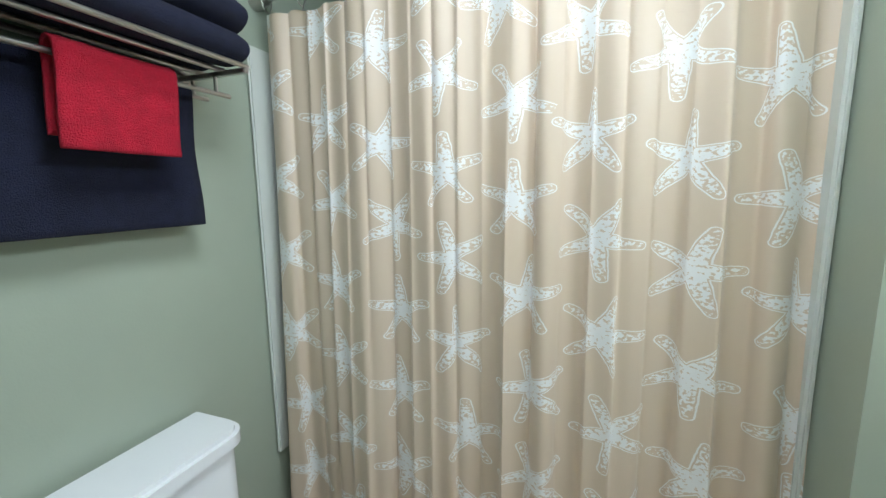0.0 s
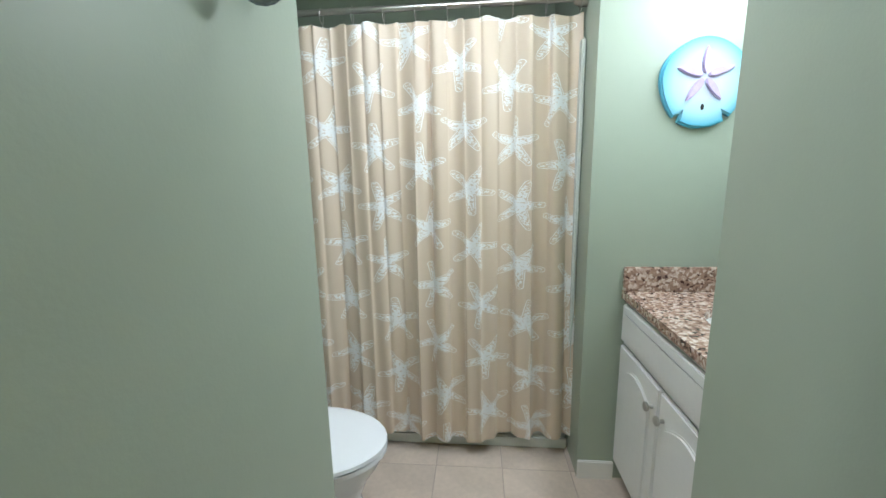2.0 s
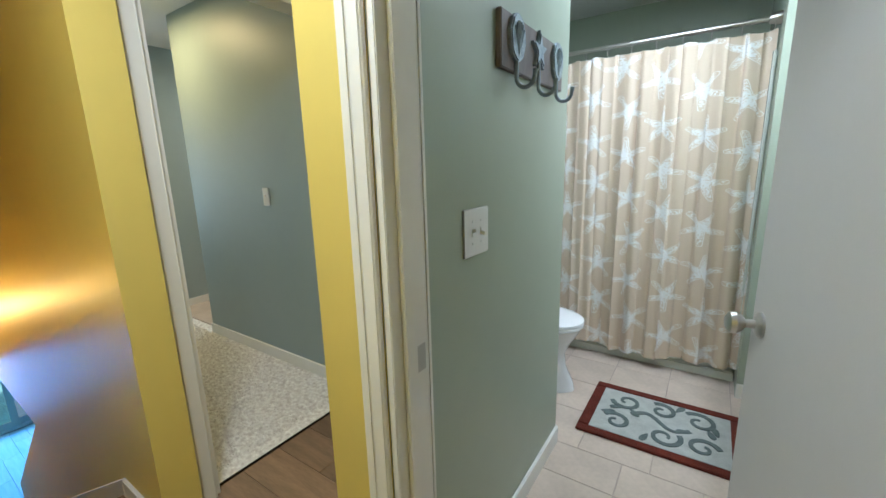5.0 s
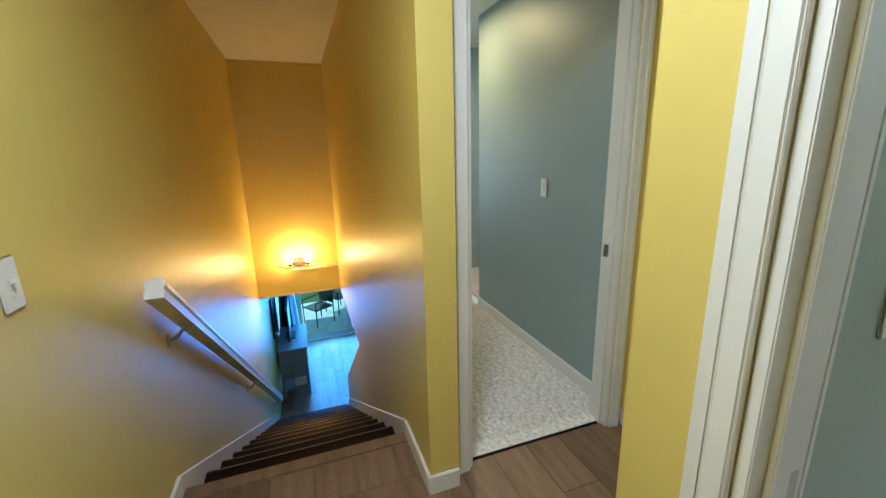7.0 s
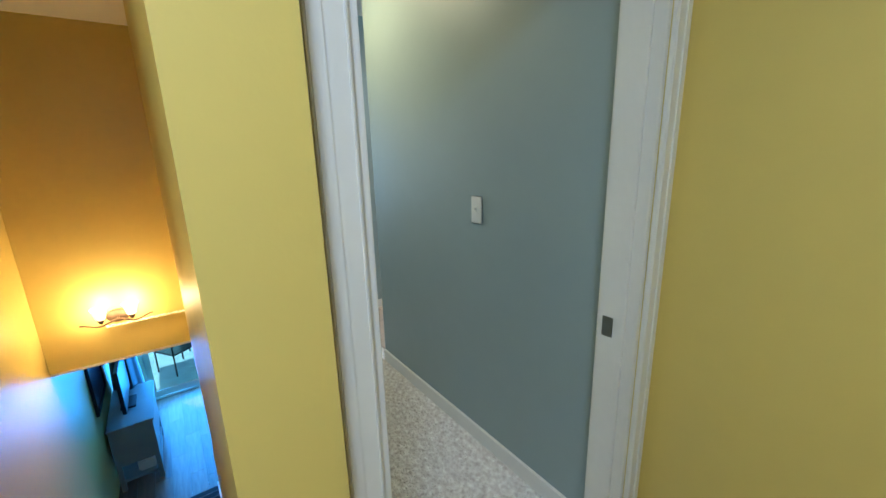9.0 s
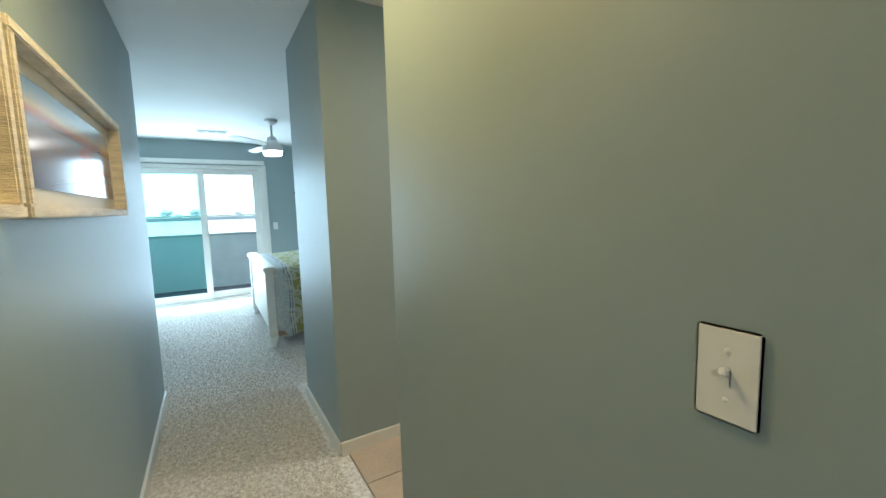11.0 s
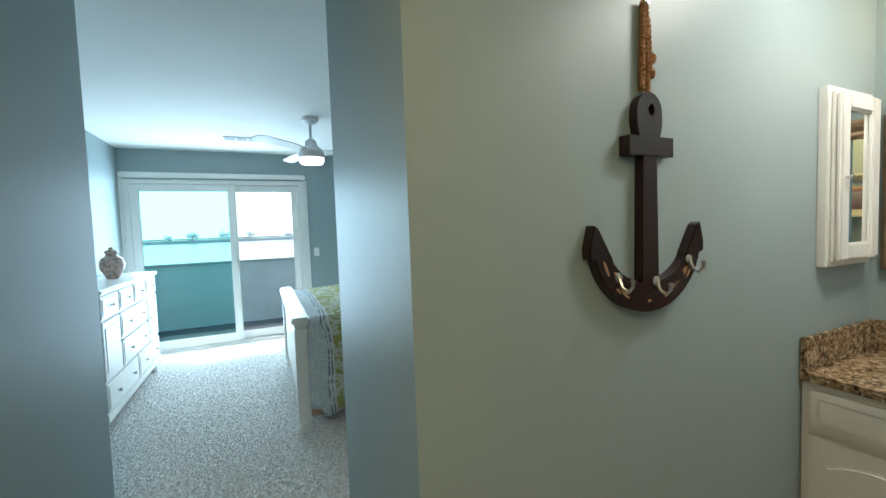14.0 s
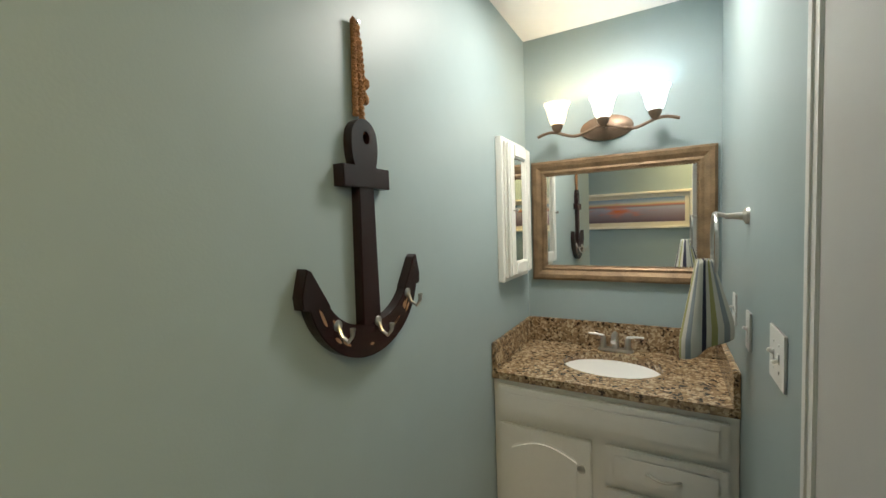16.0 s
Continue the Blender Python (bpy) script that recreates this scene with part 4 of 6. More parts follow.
def rug():
    x0, x1, y0, y1 = 0.205, 0.975, 0.285, 0.80
    x1 = 0.91
    e = thing("bath_rug", "bath rug with rust-brown border and grey scrolls on white", "rug", ((x0 + x1) / 2, (y0 + y1) / 2, 0))
    bw = 0.052
    for b in ((x0, x1, y0, y0 + bw), (x0, x1, y1 - bw, y1), (x0, x0 + bw, y0 + bw, y1 - bw), (x1 - bw, x1, y0 + bw, y1 - bw)):
        part("border", bm_box(*b, -0.001, 0.014, 0.004), RUGB, e)
    part("field", bm_box(x0 + bw, x1 - bw, y0 + bw, y1 - bw, -0.001, 0.012, 0.002), RUGW, e)
    cx, cy = (x0 + x1) / 2, (y0 + y1) / 2

    def ribbon(pts, w):
        b = bmesh.new()
        p = [Vector((a, c, 0.0)) for a, c in pts]
        prev = None
        for i, q in enumerate(p):
            d = (p[min(i + 1, len(p) - 1)] - p[max(i - 1, 0)]).normalized()
            n = Vector((-d.y, d.x, 0)) * w * (1 - 0.5 * i / len(p))
            a, c = b.verts.new((q.x + n.x, q.y + n.y, 0.0165)), b.verts.new((q.x - n.x, q.y - n.y, 0.0165))
            if prev:
                b.faces.new((prev[0], prev[1], c, a))
            prev = (a, c)
        ext = bmesh.ops.extrude_face_region(b, geom=b.faces[:])
        bmesh.ops.translate(b, verts=[v for v in ext["geom"] if isinstance(v, bmesh.types.BMVert)], vec=(0, 0, -0.006))
        bmesh.ops.recalc_face_normals(b, faces=b.faces[:])
        return b

    def spiral(sx, sy, r0, a0, turns, flip):
        out = []
        for k in range(26):
            t = k / 25
            r = r0 * (1 - 0.78 * t)
            a = a0 + flip * t * turns * 2 * math.pi
            out.append((sx + r * math.cos(a), sy + r * math.sin(a)))
        return out

    for sx, sy, r0, a0, fl in ((-0.17, 0.11, 0.075, 3.4, 1), (-0.19, -0.10, 0.07, 2.6, -1), (0.0, 0.11, 0.07, 2.2, -1), (0.03, -0.11, 0.075, 0.6, -1), (0.17, 0.10, 0.08, 2.4, -1), (0.19, -0.11, 0.07, 0.3, 1)):
        part("scroll", ribbon(spiral(cx + sx, cy + sy, r0, a0, 1.15, fl), 0.0125), RUGG, e)
    part("scroll", ribbon([(cx - 0.13 + 0.26 * k / 20, cy + 0.045 * math.sin(k / 20 * 2 * math.pi)) for k in range(21)], 0.013), RUGG, e)
    for sx, sy, a in ((-0.21, 0.03, 0.4), (-0.12, 0.02, 2.3), (0.11, -0.02, 0.3), (0.22, 0.02, 2.0), (-0.24, -0.03, 3.5), (0.24, 0.05, 5.0), (-0.05, -0.16, 1.2), (0.08, 0.17, 4.2)):
        o = [(0.036 * math.cos(t) , 0.014 * math.sin(t) * (1 - 0.5 * math.cos(t))) for t in [k * math.pi / 6 for k in range(12)]]
        part("leaf", bm_prism(o, 0.006, 0, Matrix.Translation((cx + sx, cy + sy, 0.0095)) @ Matrix.Rotation(a, 4, "Z")), RUGG, e)


rug()


def arched_panel(x0, x1, z0, z1, rise, y, depth):
    """A raised panel with an arched top in the xz plane, its face towards -y."""
    o = [(x0, z0), (x1, z0), (x1, z1 - rise)]
    for k in range(1, 12):
        t = k / 12
        o.append((x1 + (x0 - x1) * t, z1 - rise + rise * math.sin(t * math.pi)))
    o.append((x0, z1 - rise))
    return bm_prism(o, depth, min(depth * 0.8, 0.007), Matrix(((1, 0, 0, 0), (0, 0, -1, y), (0, 1, 0, 0), (0, 0, 0, 1))))


def cabinet_door(e, x0, x1, z0, z1, y, m, arched=True, knob=None, pull=None):
    d = part("door" if arched else "drawer", bm_box(x0, x1, y - 0.019, y, z0, z1, 0.004), CABW, e)
    d_b = d
    i = 0.05 if arched else 0.028
    b = arched_panel(x0 + i, x1 - i, z0 + i, z1 - i, 0.045 if arched else 0.0, y - 0.019, 0.008) if arched else bm_box(x0 + i, x1 - i, y - 0.024, y - 0.019, z0 + i, z1 - i, 0.004)
    part("raised_panel", b, CABW, d_b)
    if knob:
        k = bm_lathe([(0.007, 0), (0.006, 0.012), (0.015, 0.018), (0.016, 0.025), (0.010, 0.030), (0, 0.031)], 16, Matrix.Translation((knob[0], y - 0.019, knob[1])) @ Matrix.Rotation(radians(90), 4, "X"))
        part("knob", k, STEEL, d_b, "nickel knob", True)
    if pull:
        pts = [(pull[0] - 0.055 + 0.11 * k / 12, y - 0.022 - 0.022 * math.sin(k / 12 * math.pi), pull[1] - 0.004 * math.sin(k / 12 * math.pi)) for k in range(13)]
        part("pull", bm_tube(pts, 0.005, 8), STEEL, d_b, "curved nickel pull", True)


def turn_group(e, m):
    e.matrix_world = m @ e.matrix_world


def counter(name, label, x0, x1, y0, y1, z, sx, sy, rx, ry, m, splashes, gran):
    """Stone top with an oval hole, splash boards and an undermount bowl."""
    e = thing(name, label, "countertop", ((x0 + x1) / 2, (y0 + y1) / 2, z))
    b = bmesh.new()
    seg = 48
    t = 0.032
    inner, outer = [], []
    for i in range(seg):
        a = 2 * math.pi * i / seg
        inner.append((sx + rx * math.cos(a), sy + ry * math.sin(a)))
        c, s = math.cos(a), math.sin(a)
        k = min(((x1 - sx) if c > 0 else (x0 - sx)) / c if abs(c) > 1e-6 else 9, ((y1 - sy) if s > 0 else (y0 - sy)) / s if abs(s) > 1e-6 else 9)
        outer.append((sx + k * c, sy + k * s))
    for cx_, cy_ in ((x0, y0), (x1, y0), (x1, y1), (x0, y1)):
        j = min(range(seg), key=lambda q: (outer[q][0] - cx_) ** 2 + (outer[q][1] - cy_) ** 2)
        outer[j] = (cx_, cy_)
    vs = [[b.verts.new((px, py, pz)) for px, py in ring] for ring, pz in ((inner, z - t), (inner, z), (outer, z), (outer, z - t))]
    for r in range(4):
        A, B = vs[r], vs[(r + 1) % 4]
        for i in range(seg):
            b.faces.new((A[i], A[(i + 1) % seg], B[(i + 1) % seg], B[i]))
    bmesh.ops.recalc_face_normals(b, faces=b.faces[:])
    b.transform(m)
    part("top", b, gran, e)
    for s in splashes:
        q = bm_box(*s, 0.004)
        q.transform(m)
        part("splash_board", q, gran, e)
    bowl = bmesh.new()
    rings = []
    for k in range(9):
        q = k / 8
        f = math.cos(q * math.pi / 2) ** 0.55 if q < 1 else 0.06
        rings.append([bowl.verts.new((sx + rx * 1.03 * f * math.cos(2 * math.pi * i / seg), sy + ry * 1.03 * f * math.sin(2 * math.pi * i / seg), z - 0.012 - 0.13 * math.sin(q * math.pi / 2))) for i in range(seg)])
    for A, B in zip(rings, rings[1:]):
        for i in range(seg):
            bowl.faces.new((A[i], B[i], B[(i + 1) % seg], A[(i + 1) % seg]))
    bowl.faces.new(rings[-1])
    bmesh.ops.recalc_face_normals(bowl, faces=bowl.faces[:])
    bowl.normal_update()
    bmesh.ops.reverse_faces(bowl, faces=bowl.faces[:])
    bowl.transform(m)
    sk = thing("sink", "white oval undermount basin set in the stone top", "sink", (m @ Vector((sx, sy, z - 0.14)))[:])
    part("bowl", bowl, CHINA, sk, smooth=True)
    dr = bm_lathe([(0.022, 0), (0.022, 0.004), (0.012, 0.006)], 16, Matrix.Translation((sx, sy, z - 0.142)))
    dr.transform(m)
    part("drain", dr, STEEL, sk)
    return e


# bathroom vanity, its front towards -x: built facing -y and turned
MB = Matrix.Translation((1.04, YT, 0)) @ Matrix.Rotation(radians(-90), 4, "Z")


def bath_vanity():
    w = YT - 0.28
    e = thing("vanity_cabinet", "white painted vanity cabinet with arched doors, nickel knobs", "vanity", (0, 0, 0))
    part("body", bm_box(0.002, w - 0.002, 0.022, 0.555, 0.09, 0.83), CABW, e)
    part("toe_kick", bm_box(0.01, w - 0.01, 0.07, 0.10, -0.006, 0.09), CABW, e)
    part("face_frame", bm_box(0.0, w, 0.008, 0.022, 0.09, 0.83, 0.002), CABW, e)
    cabinet_door(e, 0.02, w - 0.02, 0.66, 0.81, 0.008, None, False)
    cabinet_door(e, 0.02, w / 2 - 0.006, 0.11, 0.64, 0.008, None, True, knob=(w / 2 - 0.04, 0.56))
    cabinet_door(e, w / 2 + 0.006, w - 0.02, 0.11, 0.64, 0.008, None, True, knob=(w / 2 + 0.04, 0.56))
    e.matrix_world = MB
    counter("stone_worktop", "pink-brown speckled granite vanity top with splash boards", 0.0, w, -0.012, 0.555, 0.862, w / 2 + 0.02, 0.28, 0.205, 0.155, MB,
            [(0.0, 0.02, -0.012, 0.555, 0.862, 0.96), (0.02, w, 0.535, 0.555, 0.862, 0.96)], GRAN_B)


bath_vanity()


def faucet(m):
    e = thing("faucet", "brushed nickel two-handle basin faucet", "faucet", m.translation[:])
    def p(name, b, lab=""):
        b.transform(m)
        part(name, b, STEEL, e, lab, True)
    p("base_plate", bm_box(-0.08, 0.08, -0.025, 0.025, 0.0, 0.014, 0.006))
    p("spout", bm_tube([(0, 0, 0.01), (0, 0, 0.07), (0, -0.015, 0.088), (0, -0.05, 0.09), (0, -0.095, 0.068)], 0.013, 12, [1.2, 1, 1, 0.95, 0.85]))
    for s in (-1, 1):
        p("handle_stem", bm_lathe([(0.018, 0.012), (0.014, 0.03), (0.012, 0.06), (0.009, 0.07)], 14, Matrix.Translation((s * 0.055, 0, 0))))
        p("lever", bm_tube([(s * 0.05, 0, 0.07), (s * 0.085, -0.005, 0.078), (s * 0.125, -0.008, 0.080)], 0.006, 10, [1.2, 1, 0.8]))


faucet(MB @ Matrix.Translation(((YT - 0.28) / 2 + 0.02, 0.485, 0.862)))


def sand_dollar():
    cx, cz, y = 1.255, 1.64, YT
    e = thing("wall_plaque", "aqua and lilac sand dollar plaque with a raised star", "wall decor", (cx, y, cz))
    m = Matrix(((1, 0, 0, cx), (0, 0, -1, y), (0, 1, 0, cz), (0, 0, 0, 1)))
    RIM = mat("aqua_paint", (0.10, 0.42, 0.58), 0.45, vary=0.2, scale=12)
    FACE, nt, b = nodes_of("pale_aqua_wash")
    co = nt.nodes.new("ShaderNodeTexCoord")
    ln = nt.nodes.new("ShaderNodeVectorMath")
    ln.operation = "DISTANCE"
    ln.inputs[1].default_value = (cx, y - 0.02, cz)
    nt.links.new(co.outputs["Object"], ln.inputs[0])
    rp = nt.nodes.new("ShaderNodeValToRGB")
    rp.color_ramp.elements[0].position, rp.color_ramp.elements[0].color = 0.055, (0.56, 0.60, 0.74, 1)
    rp.color_ramp.elements[1].position, rp.color_ramp.elements[1].color = 0.150, (0.09, 0.42, 0.58, 1)
    rp.color_ramp.elements.new(0.105).color = (0.40, 0.66, 0.76, 1)
    nt.links.new(ln.outputs["Value"], rp.inputs[0])
    nt.links.new(rp.outputs[0], b.inputs["Base Color"])
    b.inputs["Roughness"].default_value = 0.4
    o = []
    for k in range(80):
        a = 2 * math.pi * k / 80
        r = 0.150 + 0.002 * math.cos(5 * a - 1.57) + 0.003 * math.sin(3 * a)
        for c in (-math.pi / 2 - 0.62, -math.pi / 2 + 0.62):
            dd = (a - c + math.pi) % (2 * math.pi) - math.pi
            if abs(dd) < 0.06:
                r -= 0.026
        o.append((r * math.cos(a), r * 1.04 * math.sin(a)))
    part("disc", bm_prism(o, 0.02, 0.007, m), FACE, e)
    LIL = mat("lilac_paint", (0.50, 0.40, 0.60), 0.45, vary=0.15, scale=30)
    for k in range(5):
        a = math.pi / 2 + k * 2 * math.pi / 5
        po = [(0.010 + 0.046 * (1 + math.cos(t)) , 0.0125 * math.sin(t) * (1.1 - 0.35 * math.cos(t))) for t in [q * math.pi / 8 for q in range(16)]]
        part("petal", bm_prism(po, 0.009, 0.005, m @ Matrix.Translation((0, 0.02, 0.0195)) @ Matrix.Rotation(a, 4, "Z")), LIL, e)
    slot = [(0.006 * math.cos(t), 0.011 * math.sin(t)) for t in [q * math.pi / 6 for q in range(12)]]
    part("slot", bm_prism(slot, 0.0015, 0, m @ Matrix.Translation((0, -0.085, 0.0195))), BLACK, e)


sand_dollar()


def bath_towel_ring():
    x, z, y = 1.50, 1.455, YT
    e = thing("towel_ring", "chrome towel ring on the sage wall", "towel ring", (x, y, z))
    part("mount", bm_box(x - 0.024, x + 0.024, y - 0.014, y, z - 0.024, z + 0.024, 0.005), STEEL, e)
    part("arm", bm_tube([(x, y - 0.01, z), (x, y - 0.055, z)], 0.009, 12), STEEL, e, smooth=True)
    pts = [(x - 0.0 + 0.075 * math.sin(t), y - 0.055, z - 0.075 + 0.075 * math.cos(t)) for t in [k * 2 * math.pi / 28 for k in range(29)]]
    part("ring", bm_tube(pts, 0.005, 10), STEEL, e, smooth=True)

    def f(u, v):
        a = u * 2 * math.pi
        wv = 0.055 + 0.045 * math.sin(min(1, (1 - v) * 1.6) * math.pi / 2)
        zz = z - 0.12 - 0.36 * (1 - v)
        k = 1.0 + 0.10 * math.sin(a * 3 + v * 2)
        return (x + wv * math.cos(a) * k, y - 0.055 + (0.028 + 0.012 * (1 - v)) * math.sin(a) * k, zz)

    b = bm_grid(f, 36, 24)
    bmesh.ops.remove_doubles(b, verts=b.verts[:], dist=1e-5)
    bmesh.ops.holes_fill(b, edges=b.edges[:], sides=0)
    tagged(obj("hand_towel", b, NAVY, True, 60), "navy blue hand towel bunched through the towel ring", "towel")


bath_towel_ring()


# ---- stairs and lower storey ----
def stairs():
    e = thing("staircase", "wooden staircase going down, dark risers and white skirt boards", "stairs", (-3, -1.6, ZL))
    n, rise = 14, -ZL / 14
    run = 0.2977
    x = -1.25
    part("nosing", bm_box(x - 0.03, x + 0.05, YSL, YSR, -0.024, 0.0, 0.006), WOODF, e, "wooden edge of the landing")
    for i in range(1, n):
        z = -i * rise
        x1 = x - (i - 1) * run
        part("riser", bm_box(x1 - 0.012, x1, YSL, YSR, z, z + rise - 0.024), DARKR, e)
        part("tread", bm_box(x1 - run - 0.03, x1 - 0.012, YSL, YSR, z - 0.026, z, 0.006), TREADM, e)
        # nosing strip, lightened to paint the highlight along the tread edge
        part("nosing", bm_box(x1 - run - 0.033, x1 - run - 0.018, YSL + 0.015, YSR - 0.015, z - 0.022, z + 0.003, 0.004), mat("tread_nosing_lit", (0.16, 0.12, 0.11), 0.25, vary=0.25), e)
    xl = x - (n - 1) * run
    part("riser", bm_box(xl - 0.012, xl, YSL, YSR, ZL - 0.012, ZL + rise - 0.026), DARKR, e)
    for y0, y1 in ((YSL, YSL + 0.014), (YSR - 0.014, YSR)):
        s = rise / run
        xe = xl if y0 < -2 else -4.85
        o = [(-1.25, 0.085), (-1.25, -0.25), (xe, -0.25 + (xe + 1.25) * s - 0.05), (xe, max(ZL, 0.0) + 0.12 + (xe + 1.25) * s)]
        b = bm_prism(o, y1 - y0, 0, Matrix(((1, 0, 0, 0), (0, 0, 1, y0), (0, 1, 0, 0), (0, 0, 0, 1))))
        part("skirt_board", b, TRIM, e, "white skirt board along the wall")


stairs()


def handrail():
    a, b2 = Vector((-1.195, -2.052, 0.94)), Vector((-5.03, -2.055, -1.93))
    e = thing("handrail", "white painted wooden handrail on metal brackets", "handrail", a[:])
    d = (b2 - a).normalized()
    ang = math.asin(d.z)
    L = (b2 - a).length
    o = [(-0.031, -0.05), (0.031, -0.05), (0.034, -0.02), (0.027, -0.012), (0.033, 0.0), (0.032, 0.018), (0.02, 0.028), (-0.02, 0.028), (-0.032, 0.018), (-0.033, 0.0), (-0.027, -0.012), (-0.034, -0.02)]
    bm = bm_prism(o, L)
    bm.transform(Matrix.Translation(a) @ Matrix.Rotation(math.pi, 4, "Z") @ Matrix.Rotation(-ang, 4, "Y") @ Matrix(((0, 0, 1, 0), (1, 0, 0, 0), (0, 1, 0, 0), (0, 0, 0, 1))))
    part("rail", bm, TRIM, e)
    for t in (0.07, 0.5, 0.93):
        p = a + (b2 - a) * t + Vector((0, 0, -0.05))
        br = part("bracket", bm_tube([(p.x, YSL, p.z - 0.075), (p.x, YSL + 0.03, p.z - 0.07), (p.x, p.y, p.z - 0.02), (p.x, p.y, p.z + 0.005)], 0.008, 8), STEEL, e, "nickel rail bracket", True)
        part("rosette", bm_lathe([(0.03, 0), (0.03, 0.004), (0.012, 0.010)], 16, Matrix.Translation((p.x, YSL, p.z - 0.075)) @ Matrix.Rotation(radians(-90), 4, "X")), STEEL, br)


handrail()


def shade(cx, cy, z, m, e, s=1.0, wall_y=None):
    prof = [(0.014, -0.005), (0.024, 0.0), (0.031, 0.014), (0.037, 0.038), (0.042, 0.062), (0.053, 0.084), (0.051, 0.085), (0.039, 0.062), (0.034, 0.038), (0.028, 0.015), (0.014, 0.004)]
    b = bm_lathe([(r * s, h * s) for r, h in prof], 24, Matrix.Translation((cx, cy, z)))
    ob = part("shade", b, m, e, "lit frosted glass bell shade", True)
    ob.visible_shadow = False
    cup = bm_lathe([(0.006 * s, -0.035 * s), (0.012 * s, -0.03 * s), (0.022 * s, -0.012 * s), (0.024 * s, 0.004 * s)], 18, Matrix.Translation((cx, cy, z)))
    part("cup", cup, BRONZE, e, smooth=True)


def wave_bar(pts_n, f):
    return [f(k / pts_n) for k in range(pts_n + 1)]


def stair_lamp():
    e = thing("wall_lamp", "bronze two-shade wall lamp, lit warm", "wall lamp", (XE, -1.605, 0.06))
    part("back_plate", bm_lathe([(0.075, 0), (0.073, 0.012), (0.05, 0.03), (0.02, 0.036)], 24, Matrix.Translation((XE, -1.605, 0.08)) @ Matrix.Diagonal((1, 1.2, 0.8, 1)) @ Matrix.Rotation(radians(90), 4, "Y")), BRONZE, e, smooth=True)
    part("bar", bm_tube(wave_bar(24, lambda u: (XE + 0.10, -1.605 + (u - 0.5) * 0.50, 0.055 + 0.018 * math.cos(u * 4 * math.pi))), 0.008, 10), BRONZE, e, smooth=True)
    part("arm", bm_tube([(XE + 0.03, -1.605, 0.07), (XE + 0.10, -1.605, 0.07)], 0.01, 10), BRONZE, e, smooth=True)
    for y in (-1.71, -1.50):
        shade(XE + 0.13, y, 0.105, GLOW, e, 1.15)


stair_lamp()
strip("header_trim", XE - 0.121, XE + 0.004, YSL + 0.002, YSR, -0.345, -0.321, TRIM)


def sliding_door(name, x, y0, y1, z0, z1, split, slide_gap, label):
    """White framed sliding glass door in a wall at x; the room is at +x."""
    e = tagged(new(name), label, "sliding door", kind="structure")
    f = 0.055
    part("head", bm_box(x - 0.12, x + 0.012, y0, y1, z1 - f, z1, 0.004), TRIM, e)
    part("sill", bm_box(x - 0.12, x + 0.012, y0, y1, z0, z0 + 0.035, 0.004), TRIM, e)
    for a in (y0, y1 - f):
        part("side", bm_box(x - 0.12, x + 0.012, a, a + f, z0 + 0.035, z1 - f, 0.004), TRIM, e)
    for (a, c, xx, g) in ((y0 + f, split + 0.04, x - 0.045, TINTG), (split - 0.04, y1 - f, x - 0.09, GLASSM)):
        s = part("sash", bm_box(xx, xx + 0.035, a, c, z0 + 0.04, z1 - f, 0.003), TRIM, e)
        s_me = s.data
        b = bmesh.new()
        w, bt = 0.085, 0.105
        for q in ((a, a + w, z0 + 0.04, z1 - f), (c - w, c, z0 + 0.04, z1 - f), (a + w, c - w, z0 + 0.04, z0 + 0.04 + bt), (a + w, c - w, z1 - f - w, z1 - f)):
            bm_box(xx, xx + 0.035, q[0], q[1], q[2], q[3], 0.003, b)
        b.to_mesh(s_me)
        b.free()
        p = part("pane", bm_box(xx + 0.014, xx + 0.020, a + w, c - w, z0 + 0.04 + bt, z1 - f - w), g, s)
        p.visible_shadow = False
    part("handle", bm_box(x - 0.006, x + 0.022, split - 0.005, split + 0.02, z0 + 0.95, z0 + 1.15, 0.005), TRIM, e)
    return e


sliding_door("window_1", XF, SY0, SY1, 0.0, SZ, -0.60, 0, "white framed sliding glass door to the balcony")
sliding_door("window_2", -8.0, -1.85, -0.25, ZL, -0.45, -0.75, 0, "white framed sliding glass door of the lower room")


